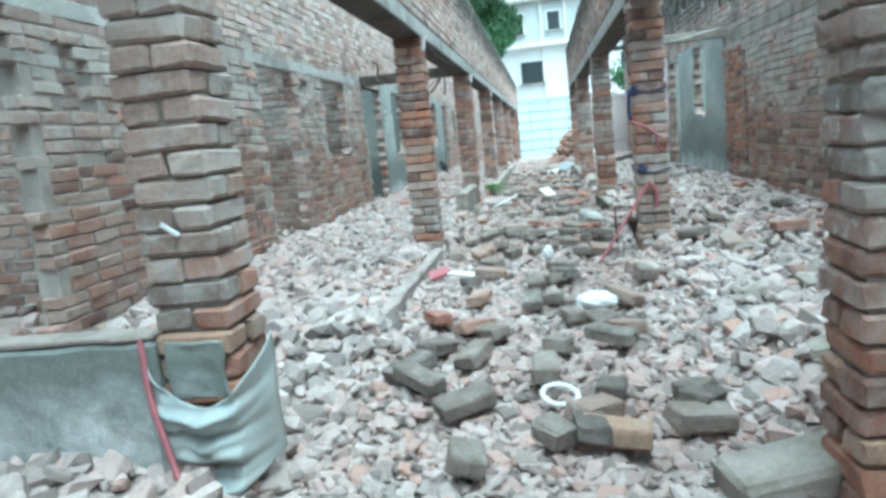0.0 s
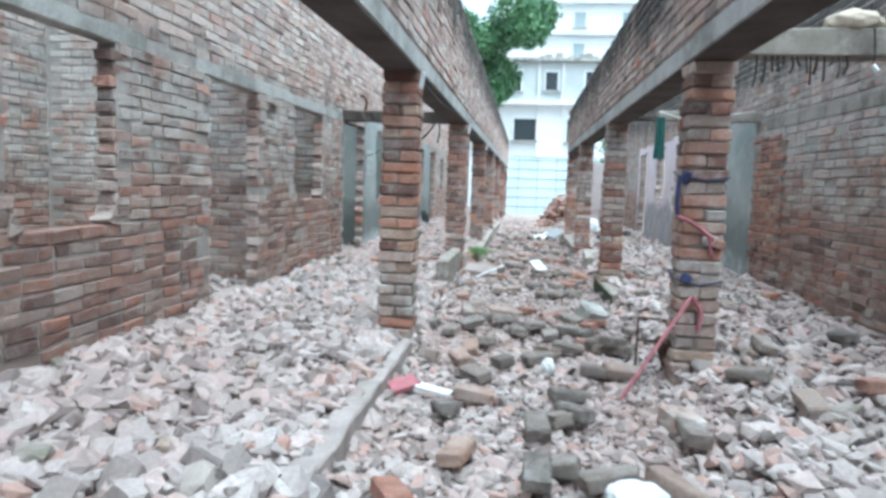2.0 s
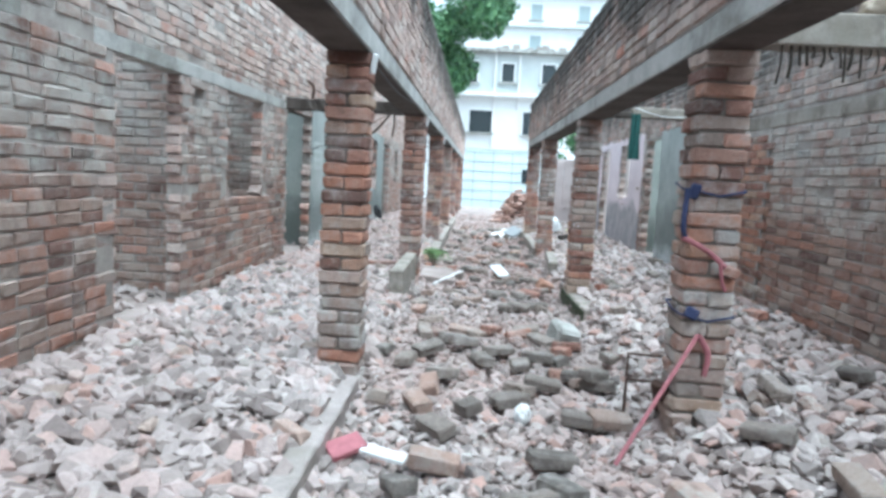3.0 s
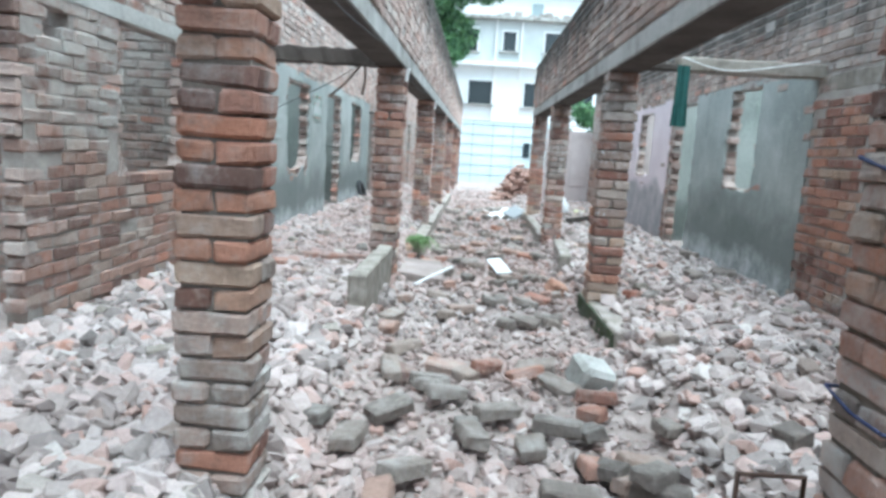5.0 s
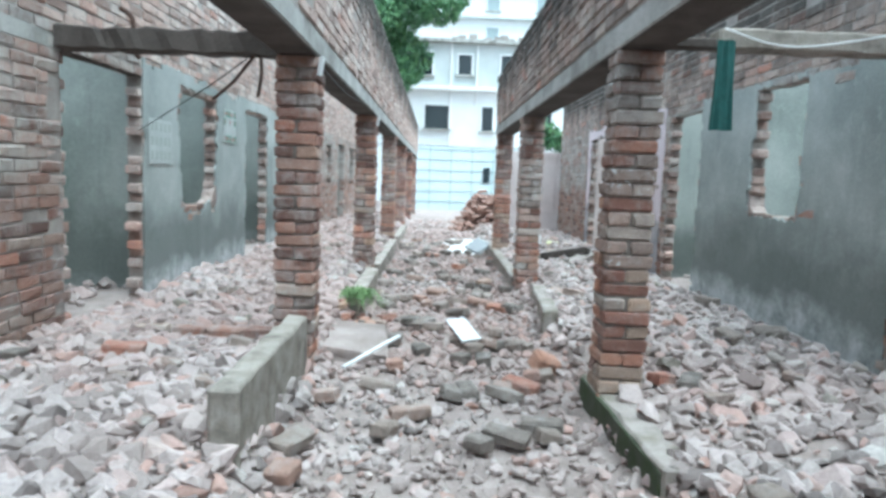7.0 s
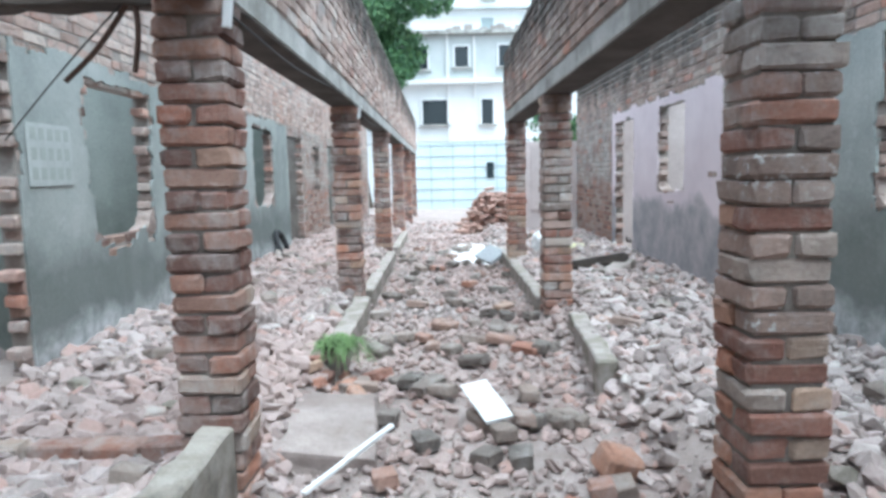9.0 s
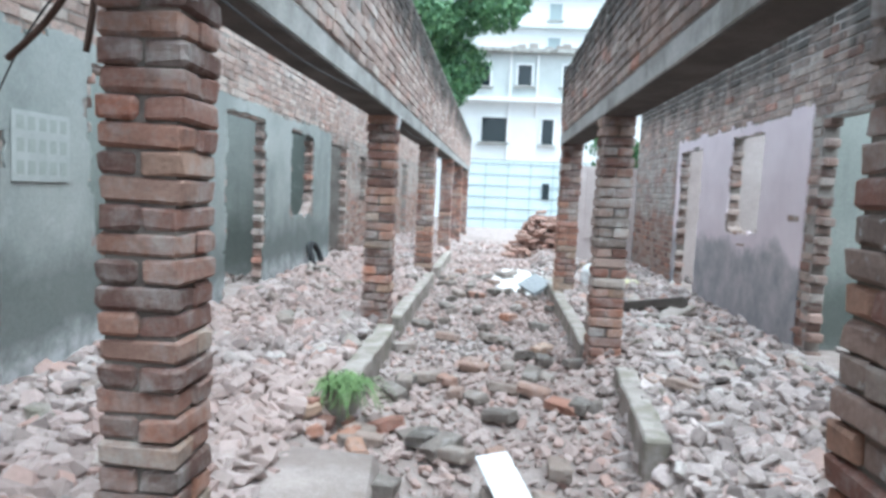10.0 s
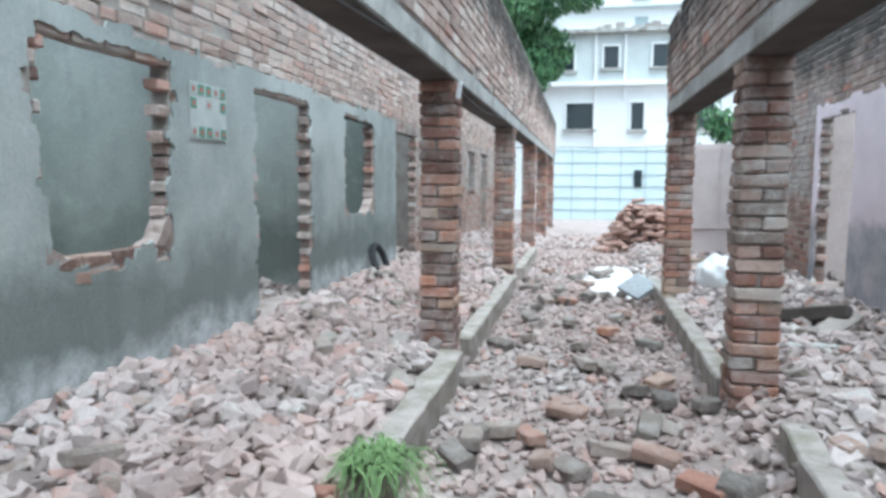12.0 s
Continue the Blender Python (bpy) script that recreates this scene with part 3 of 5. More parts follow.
# rooms behind
box("wall_west_back", -5.7, -5.45, -4, 11.3, -1, 3.2, M_MORTAR, None, "brick back wall of the gutted rooms", 0, kind="structure", category="wall")
box("wall_west_back", -5.7, -5.45, 11.3, 33, -1, 3.0, M_PLASTER_IN, None, "plastered back wall of the gutted rooms", 0, kind="structure", category="wall")
BACK_W = bpy.data.objects["wall_west_back"]
BACK_W["mid"] = -4.0
brick_face(BACK_W, -5.44, 1.5, 11.25, -0.15, 3.15, (), (0, 0), M_BRICK, M_BRICK_I, None, 0.006, 0.012, 91)
PART_L = []
for y_, mat_, top in ((4.3, M_BRICK_I, 3.1), (8.42, M_BRICK_I, 3.3), (10.55, M_BRICK_I, 3.1), (12.75, M_PLASTER_IN, 3.0), (15.0, M_PLASTER_IN, 3.0), (17.4, M_PLASTER_IN, 3.0), (19.5, M_PLASTER_IN, 3.0), (21.7, M_BRICK_I, 3.0), (26.0, M_PLASTER_IN, 3.0), (31, M_BRICK_I, 3.0)):
    PART_L.append(box("partition_wall", -5.45, XL - 0.14, y_, y_ + 0.13, -1, top, M_MORTAR if mat_ is M_BRICK_I else mat_, None, "brick partition wall between rooms" if mat_ is M_BRICK_I else "grey-green plastered partition wall", 0, kind="structure", category="wall"))


def cross_bricks(parent, y, x0, x1, z0, z1, seed, mat):
    """Brickwork on a face that looks along -y, joined."""
    r = np.random.default_rng(seed)
    items, row, z = [], 0, z0 + COURSE / 2
    while z < z1:
        x = x0 + (0.13 if row % 2 else 0)
        while x < x1 - 0.1:
            u = r.random(5)
            items.append((*STRETCHERS[int(u[0] * 8)], pose(x + L / 2, y + W / 2 - 0.008 + (u[1] - 0.5) * 0.008, z, (u[2] - 0.5) * 2, (u[3] - 0.5) * 2, (u[4] - 0.5) * 2)))
            x += L + 0.012
        z += COURSE
        row += 1
    joined("brickwork", items, mat, parent)


cross_bricks(PART_L[0], 4.3, -5.4, XL - 0.15, -0.1, 3.1, 21, M_BRICK_I)
cross_bricks(PART_L[2], 10.55, -5.4, XL - 0.15, -0.1, 3.1, 23, M_BRICK_I)
cross_bricks(PART_L[1], 8.42, -5.4, XL - 0.15, -0.1, 3.3, 22, M_BRICK_I)

JAMBS = []


def broken_corner(parent, xs, y, z, way, w, h, seed):
    """Brick and render left standing in the lower corner of a knocked-out opening."""
    bm = bmesh.new()
    front, back = [], []
    n = 9
    for k in range(n + 1):
        t = k / n
        a = t * math.pi / 2
        j = 1 + 0.18 * noise.noise(Vector((k * 0.9, seed * 1.7, 0)))
        p = (w * (1 - math.sin(a) * j), h * (1 - math.cos(a) * j))
        front.append(bm.verts.new((xs[1], y + way * p[0], z + p[1])))
        back.append(bm.verts.new((xs[0], y + way * p[0], z + p[1] * 0.9)))
    fo, bo = bm.verts.new((xs[1], y - way * 0.05, z - 0.05)), bm.verts.new((xs[0], y - way * 0.05, z - 0.05))
    for k in range(n):
        bm.faces.new((front[k], front[k + 1], back[k + 1], back[k]))
        bm.faces.new((fo, front[k + 1], front[k]))
        bm.faces.new((bo, back[k], back[k + 1]))
    bm.faces.new((fo, front[0], back[0], bo))
    bm.faces.new((fo, bo, back[-1], front[-1]))
    bmesh.ops.recalc_face_normals(bm, faces=bm.faces[:])
    bmesh.ops.subdivide_edges(bm, edges=bm.edges[:], cuts=2, use_grid_fill=True)
    for v in bm.verts:
        v.co += noise.noise_vector(v.co * 16) * 0.016
    part("broken_corner", bm, M_BROKEN, parent, "raw broken render in the corner of an opening")


for i_, (a, b, c, d) in enumerate(OPEN_L):
    if 0.5 < c and b - a > 0.5 and b < 20:
        broken_corner(wall_left, (XL - 0.13, XL + 0.008), b, c, -1, 0.26 if a > 11 else 0.1, 0.34 if a > 11 else 0.12, i_)
        broken_corner(wall_left, (XL - 0.13, XL + 0.008), a, c, 1, 0.2 if a > 11 else 0.08, 0.16 if a > 11 else 0.1, i_ + 20)
    if b - a > 0.5 and 4 < a < 22:
        JAMBS.append((wall_left, XL - 0.064, a, b, max(c, 0), d, 10.5 < a < 17, 300 + i_))
row_ = new("brick_row")
tagged(row_, "row of red bricks remaining from a wall across the veranda", "brick row")
for k in range(4):
    for lv in range(2):
        ob = new("brick", shared("l", (k + lv) % 6, M_RED))
        ob.parent = row_
        ob.matrix_local = pose(-2.2 + k * 0.256 + lv * 0.05, 10.98 + 0.01 * (k % 2), 0.02 + lv * 0.08, 2, 1.5 * (k % 3 - 1), 3 * (k % 2) - 1)

# ---- the row of rooms on the right
OPEN_R = [(11.65, 12.5, 1.02, 2.13), (13.75, 14.74, -1, 2.08), (16.0, 16.96, 1.02, 2.08), (18.08, 19.12, -1, 2.05)]
HOLES_R = [(8.7, 8.86, 1.72, 1.86), (8.14, 8.3, 1.24, 1.36), (8.16, 8.26, 1.55, 2.0)]
wall_right = solid("wall_east", (XR + 0.006, XR + 0.135), OPEN_R, -4, 22.3, -1.0, 3.6, M_MORTAR, 0.04, label="weathered brick wall with plastered stretches and broken openings", category="wall", kind="structure")
wall_right["mid"] = XR - 1
NEARO = lambda yc, z: any(a - 0.22 < yc < b + 0.22 and c - 0.2 < z < d for a, b, c, d in OPEN_R)
brick_face(wall_right, XR, -2, 22.2, 2.1875, 3.6, (), (0, 0), M_BRICK, M_SOOT_I, None, 0.006, 0.01, 72)
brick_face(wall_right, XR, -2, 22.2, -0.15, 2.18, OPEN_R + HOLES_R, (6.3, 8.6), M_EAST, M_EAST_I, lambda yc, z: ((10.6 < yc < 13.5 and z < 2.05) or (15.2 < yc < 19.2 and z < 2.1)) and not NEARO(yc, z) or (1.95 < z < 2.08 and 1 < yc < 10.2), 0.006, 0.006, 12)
ragged("grey_plaster", XR, -1, 10.46, 13.76, -0.1, 2.18, OPEN_R[:2], M_PLASTER, seed=8, parent=wall_right, label="grey cement plaster with pale streaks")
ragged("pink_plaster", XR, -1, 14.96, 19.3, -0.1, 2.22, OPEN_R[1:], M_PINK, fray=0.03, seed=9, parent=wall_right, label="pink limewash above dirty grey plaster")
box("lintel_band", XR - 0.004, XR + 0.13, 1.0, 10.3, 1.945, 2.085, M_MOSSY, wall_right, "weathered concrete lintel band", 0.008, 14, 0.006)
for a, b, c, d in OPEN_R:
    box("lintel", XR + 0.004, XR + 0.13, a - 0.1, b + 0.1, d + 0.002, d + 0.08, M_CONC, wall_right, "concrete lintel", 0.008, 6, 0.006)
for i_, (a, b, c, d) in enumerate(OPEN_R):
    JAMBS.append((wall_right, XR + 0.064, a, b, max(c, 0), d, a < 12, 350 + i_))
    if c > 0.5:
        broken_corner(wall_right, (XR + 0.13, XR - 0.008), a, c, 1, 0.12, 0.16, i_ + 40)
        broken_corner(wall_right, (XR + 0.13, XR - 0.008), b, c, -1, 0.14, 0.2, i_ + 50)
box("wall_east_back", 5.2, 5.45, -4, 22, -1, 3.0, M_PLASTER_IN, None, "plastered back wall of the gutted rooms", 0, kind="structure", category="wall")
for y_, mat_ in ((6.0, M_PLASTER_IN), (10.25, M_PLASTER_IN), (13.1, M_PLASTER_IN), (15.0, M_PLASTER_IN), (17.4, M_PALE_IN), (19.35, M_PALE_IN)):
    box("partition_wall", XR + 0.14, 5.2, y_, y_ + 0.13, -1, 2.9, mat_, None, "plastered partition wall between rooms", 0, kind="structure", category="wall")
# brick pier where the grey plaster begins
pier = box("brick_pier", XR - 0.022, XR - 0.006, 9.5, 10.42, -0.2, 1.94, M_MORTAR, None, "red brick pier against the wall", 0.002, category="pier", kind="structure")
pier["mid"] = XR - 1
brick_face(pier, XR - 0.03, 9.52, 10.42, -0.12, 1.92, (), (9, 11), M_RED, M_BRICK_I, None, 0.005, 0.01, 61)
# end wall behind the right-hand row
end_wall = box("wall_east_end", 1.55, 5.0, 22.3, 22.5, -1, 1.92, M_PALE_IN, None, "low pinkish limewashed wall closing the yard", 0.01, 10, 0.01, kind="structure", category="wall")
for x0_ in (1.75, 2.2, 2.65, 3.1):
    box("board", x0_, x0_ + 0.4, 22.27, 22.296, 0.5, 1.85, M_PALE_IN, end_wall, "", 0.006)
box("wall_south", -6, 6, -4.3, -4.05, -1, 3.6, M_MORTAR, None, "brick wall closing the lane behind", 0, kind="structure", category="wall")

# ---------------------------------------------------------------- beams and parapets
def arcade(name, x0, x1, y0, y1, top, mat, mat_i, near, seed, side):
    b = box(name + "_beam", x0, x1, y0, y1, BEAM, BAND, M_CONC, None, "long weathered concrete beam carried by brick pillars", 0.014, 60, 0.005, category="beam", kind="structure")
    p = box("parapet_" + name, x0 + 0.012, x1 - 0.012, y0, y1, BAND + 0.002, top - 0.01, M_MORTAR, None, "weathered brick parapet above the beam", 0.0, category="parapet", kind="structure")
    p["mid"] = 0.0
    x = x1 if side < 0 else x0
    p["mid"] = x + (1 if side < 0 else -1)
    brick_face(p, x, y0, y1, BAND + 0.006, top, (), near, mat, mat_i, None, 0.005, 0.012, seed)
    # thin dark sheet on the soffit: the underside's shade put into its colour
    box(name + "_soffit", x0 + 0.008, x1 - 0.008, y0 + 0.01, y1 - 0.01, BEAM - 0.006, BEAM + 0.02, M_CONC_DARK, b, "dark sheet that paints in the shade of the underside", 0.002)
    return p


arcade("west", PL0, PL1, -3, 33.5, 3.28, M_PARA, M_PARA_I, (11.0, 16.5), 31, -1)
arcade("east", PR0, PR1, -3, 18.15, 2.98, M_SOOT, M_SOOT_I, (9.0, 14.0), 32, 1)
box("cross_beam", XL + 0.002, PL0 - 0.002, 10.95, 11.12, 2.02, 2.17, M_CONC_DARK, None, "dark concrete cross beam between wall and pillar", 0.01, 24, 0.022, category="beam", kind="structure")
box("cross_beam", PR1 + 0.002, XR - 0.006, 5.87, 6.05, 2.03, 2.2, M_MOSSY, None, "mossy concrete cross beam with roots hanging from it", 0.01, 10, 0.012, category="beam", kind="structure")
box("cross_beam", 1.45, XR - 0.006, 10.34, 10.51, 2.06, 2.18, M_MOSSY, None, "broken concrete cross beam", 0.012, 10, 0.014, category="beam", kind="structure")
box("cross_beam", PR1 + 0.002, 1.45, 10.36, 10.46, 2.06, 2.12, M_CONC_DARK, None, "thin exposed stub of a broken beam", 0.01, 3, 0.012, category="beam", kind="structure")

# ---------------------------------------------------------------- pillars
PILLARS = []


def pillar(x0, x1, y, label, mats):
    z0 = ground_z((x0 + x1) / 2, y) - 0.12
    core = box("brick_pillar", x0 + 0.018, x1 - 0.018, y + 0.018, y + x1 - x0 - 0.018, z0, BEAM, M_JOINT, None, label, 0.004, category="pillar", group="brick pillars of the arcade")
    PILLARS.append((core, x0, x1, y, z0, mats))


def lay_pillar(core, x0, x1, y, z0, mats, seed):
    r = np.random.default_rng(seed)
    w = x1 - x0
    s = w / (L + 0.012)
    z, row = BEAM - 0.006 - H / 2, 0
    while z > z0:
        for k in range(2):
            u = r.random(6)
            frac = (BEAM - z) / BEAM + (u[5] - 0.5) * 0.5
            mat = mats[min(int(max(frac, 0) * len(mats)), len(mats) - 1)]
            ob = new("brick", shared("s", int(u[0] * 8), mat))
            ob.parent = core
            off = (k - 0.5) * (w * 0.5 + 0.002)
            sz = Matrix.Diagonal((w / L * 1.0, (w * 0.5 - 0.004) / W, 1, 1))
            jx, jy = (u[1] - 0.5) * 0.018, (u[2] - 0.5) * 0.018
            if row % 2:
                m = pose((x0 + x1) / 2 + off + jx, y + w / 2 + jy, z, 0, (u[3] - 0.5) * 2, 90 + (u[4] - 0.5) * 3)
            else:
                m = pose((x0 + x1) / 2 + jx, y + w / 2 + off + jy, z, 0, (u[3] - 0.5) * 2, (u[4] - 0.5) * 3)
            ob.matrix_local = m @ sz
        z -= COURSE
        row += 1


LOOKS = {0: ("pale lime-stained brick pillar with a cloth at its foot", [M_LIMED, M_LIMED, M_LIMED, M_RED]),
         1: ("red brick pillar with paler courses at its foot", [M_BRICK, M_RED, M_RED, M_RED, M_LIMED]),
         2: ("weathered brick pillar with redder courses below", [M_BRICK, M_BRICK, M_BRICK, M_RED])}
for i, y_ in enumerate(LEFT_Y):
    lab, mats = LOOKS.get(i, ("weathered red brick pillar", [M_BRICK, M_RED, M_BRICK]))
    pillar(PL0, PL1, y_, lab, mats)
for i, y_ in enumerate(RIGHT_Y):
    lab, mats = [("brick pillar with paint-splashed weathered courses", [M_SPLASH, M_SPLASH, M_BRICK, M_RED]),
                 ("dark brick pillar with ropes tied round it", [M_LIMED, M_BRICK, M_LIMED, M_RED, M_SOOT]),
                 ("brick pillar splashed white with red courses below", [M_BRICK, M_SPLASH, M_SPLASH, M_RED, M_RED]),
                 ("weathered brick pillar on a kerb", [M_BRICK, M_LIMED, M_LIMED, M_RED]),
                 ("red brick pillar at the end of the arcade", [M_BRICK, M_LIMED, M_RED, M_RED])][i]
    pillar(PR0, PR1, y_, lab, mats)

# ---------------------------------------------------------------- far end: gate, houses, tree
gate = box("sheet_metal_gate", -2.2, 5.2, 47.0, 47.04, -0.95, 3.05, M_GATE, None, "pale blue-green sheet metal gate with ribs", 0.005, category="gate")
for k in range(6):
    z_ = -0.2 + 0.62 * k
    box("rib", -2.2, 5.2, 46.95, 46.998, z_, z_ + 0.05, M_GATE_RIB, gate, "", 0.004)
for k in range(6):
    x_ = -1.9 + 1.25 * k
    box("post", x_, x_ + 0.06, 46.96, 46.999, -0.95, 3.05, M_GATE_RIB, gate, "", 0.004)
box("hatch", 2.55, 2.95, 46.9, 46.996, 1.0, 1.9, M_DARKGLASS, gate, "dark opening in the gate", 0.004)
for s_ in (-1, 1):
    box("boundary_wall", min(s_ * 6.6 + 1.5, s_ * 14), max(s_ * 6.6 + 1.5, s_ * 14), 47.0, 47.25, -1, 3.0, M_CONC, None, "rendered boundary wall beside the gate", 0.01, category="wall", kind="structure")


def house(name, x0, x1, y, depth, z1, mat, label):
    return box(name, x0, x1, y, y + depth, -1, z1, mat, None, label, 0.02, category="house")


def house_window(h, x0, x1, y, z0, z1, glass=M_DARKGLASS):
    w = box("window", x0, x1, y - 0.02, y + 0.06, z0, z1, glass, h, "dark window", 0.004)
    t = 0.14
    for a, b, c, d in ((x0 - t, x1 + t, z1, z1 + t), (x0 - t, x0, z0, z1), (x1, x1 + t, z0, z1)):
        box("frame", a, b, y - 0.12, y - 0.003, c, d, M_FACADE_W, w, "", 0.01)
    box("sill", x0 - 0.25, x1 + 0.25, y - 0.3, y - 0.003, z0 - 0.14, z0 - 0.004, M_CONC, w, "", 0.01)


h1 = house("house", -12, 16, 60, 9, 8.1, M_FACADE_W, "two-storey house with a bright white lower front")
up = box("upper_storey", -12, 16, 60.02, 69, 8.12, 11.55, M_FACADE, h1, "grey stained upper wall", 0.02)
for q in ((-1.3, 0.55, 5.0, 6.8), (3.15, 4.0, 4.95, 6.8), (7.0, 8.6, 5.0, 6.8), (-5.6, -4.0, 5.0, 6.8)):
    house_window(h1, q[0], q[1], 60, q[2], q[3])
for q in ((-2.4, -0.85, 9.1, 10.8), (1.2, 2.2, 9.2, 10.7), (4.5, 5.6, 9.2, 10.75), (-6, -4.6, 9.1, 10.7), (8, 9.4, 9.1, 10.7)):
    house_window(h1, q[0], q[1], 60.02, q[2], q[3])
box("ledge", -12, 16, 59.4, 59.998, 7.95, 8.25, M_FACADE_W, h1, "white ledge between storeys", 0.03)
box("roof_edge", -12.3, 16.3, 59.5, 69.2, 11.56, 11.85, M_CONC, h1, "dark concrete roof edge", 0.03)
for x_ in (0.55, 2.55, 6.4):
    box("downpipe", x_, x_ + 0.16, 59.75, 59.9, 3.4 if x_ < 1 else 7, 12.2 if x_ < 1 else 11.5, M_WHITE, h1, "white downpipe", 0.03)
for k in range(9):
    x_ = 0.6 + k * 0.75 + 0.3 * math.sin(k * 5)
    box("roof_tile", x_, x_ + 0.62, 59.6, 60.1, 11.86, 12.0 + 0.12 * (k % 3), M_MORTAR, h1, "", 0.03)
h2 = house("house", -4, 26, 78, 8, 24, M_FACADE_W, "taller pale white house behind the first")
for r_ in range(4):
    for c_ in range(3):
        house_window(h2, 4.4 + c_ * 5.1, 5.6 + c_ * 5.1, 78, 11.8 + r_ * 3.3, 13.4 + r_ * 3.3, M_GATE_RIB)
for r_ in range(4):
    box("ledge", -4, 26, 77.3, 77.99, 10.9 + r_ * 3.3, 11.15 + r_ * 3.3, M_FACADE, h2, "", 0.02)


def leaf_cloud(name, centres, count, size, parent, seed):
    r = np.random.default_rng(seed)
    V, F = [], []
    for k in range(count):
        cx, cy, cz, rad = centres[int(r.random() * len(centres))]
        d = r.normal(size=3)
        d /= np.linalg.norm(d)
        p = np.array([cx, cy, cz]) + d * rad * (0.45 + 0.62 * r.random() ** 0.6) * np.array([1, 1, 0.8])
        m = np.array(Euler(r.random(3) * 6.28).to_matrix())
        s = size * (0.6 + r.random() * 0.9)
        q = np.array([(-0.5, 0, 0), (0, -0.22, 0.06), (0.5, 0, 0), (0, 0.22, 0.06)]) * s
        V.append(q @ m.T + p)
        F.append([4 * k, 4 * k + 1, 4 * k + 2, 4 * k + 3])
    return as_object(name, mesh_of(name, np.concatenate(V), F), M_LEAF, parent)


def big_tree(x, y, z0, height, spread, seed, label, leaves=34000, size=0.36):
    r = np.random.default_rng(seed)
    root = new("tree")
    tagged(root, label, "tree")
    root.location = (0, 0, 0)
    trunk = []
    for k in range(9):
        t = k / 8
        trunk.append(Vector((x + 0.5 * math.sin(t * 3 + seed), y + 0.3 * math.cos(t * 2), z0 + t * height * 0.72)))
    bm = bmesh.new()
    rings = []
    for k, p in enumerate(trunk):
        rad = 0.34 * (1 - 0.75 * k / 8)
        rings.append([bm.verts.new(p + Vector((rad * math.cos(a), rad * math.sin(a), 0))) for a in [6.283 * i / 10 for i in range(10)]])
    for a, b in zip(rings, rings[1:]):
        for i in range(10):
            bm.faces.new((a[i], a[(i + 1) % 10], b[(i + 1) % 10], b[i]))
    part("trunk", bm, M_BARK, root)
    centres = []
    for k in range(13):
        a = k * 2.4 + seed
        t = 0.42 + 0.55 * (k / 13)
        start = trunk[min(int(t * 8 / 1.0), 8)]
        out = spread * (0.45 + 0.55 * r.random())
        end = start + Vector((math.cos(a) * out, math.sin(a) * out * 0.8, height * (0.04 + 0.22 * r.random())))
        tube("limb", smooth_curve([start, start.lerp(end, 0.5) + Vector((0, 0, 0.3)), end], 4), 0.07, M_BARK, root)
        centres.append((*end, spread * (0.26 + 0.16 * r.random())))
        centres.append((*start.lerp(end, 0.55), spread * 0.27))
        e2 = end + Vector((r.random() - 0.5, r.random() - 0.5, -0.5 * r.random())) * spread * 0.55
        centres.append((*e2, spread * (0.15 + 0.12 * r.random())))
    leaf_cloud("crown", centres, leaves, size, root, seed)
    return root


big_tree(-4.7, 50, -0.8, 17.2, 5.7, 3, "tall leafy green tree rising behind the ruined row")
big_tree(4.6, 30, -0.5, 4.6, 1.6, 8, "small leafy tree behind the low wall", 3500, 0.2)

# heap of salvaged bricks in the lane
heap = new("brick_heap")
tagged(heap, "heap of salvaged red bricks piled in the lane", "brick pile")
M_HEAP = brick_material("salvaged_brick", False, [(0, (0.30, 0.17, 0.13)), (0.4, (0.44, 0.25, 0.19)), (0.75, (0.52, 0.34, 0.27)), (1, (0.38, 0.17, 0.12))], 0.2, 0.15)
r_ = np.random.default_rng(77)
for k in range(290):
    lvl = (k // 48)
    sp = 1.0 - lvl * 0.11
    u = r_.random(6)
    px = 1.15 + (u[0] - 0.5) * 1.75 * sp
    py = 25.2 + (u[1] - 0.5) * 1.5 * sp
    ob = new("brick", shared("l", int(u[5] * 6), M_HEAP))
    ob.parent = heap
    ob.matrix_local = pose(px, py, ground_z(px, py) + 0.05 + lvl * 0.13 + u[2] * 0.05, (u[2] - 0.5) * 50, (u[3] - 0.5) * 40, u[4] * 360)

# ---------------------------------------------------------------- kerbs, slabs and low walls
def kerb(x0, x1, y0, y1, top, label, mat=None, turn=0.0, depth=0.4):
    xc, yc = (x0 + x1) / 2, (y0 + y1) / 2
    bm = box_bm(x0 - xc, x1 - xc, y0 - yc, y1 - yc, -depth, 0, 0.012, 0)
    long_edges = [e for e in bm.edges if abs((e.verts[0].co - e.verts[1].co).y) > 0.5 * (y1 - y0)]
    bmesh.ops.subdivide_edges(bm, edges=long_edges, cuts=max(4, int((y1 - y0) / 0.12)), use_grid_fill=True)
    for v in bm.verts:
        w = Vector((v.co.x + xc, v.co.y + yc, v.co.z))
        v.co += noise.noise_vector(w * 4) * 0.014 + noise.noise_vector(w * 14) * 0.008
    ob = part("kerb", bm, mat or M_KERB, None, label, category="kerb", group="rendered kerbs along the lane")
    ob.matrix_world = pose(xc, yc, top, 0, 0, turn)
    return ob


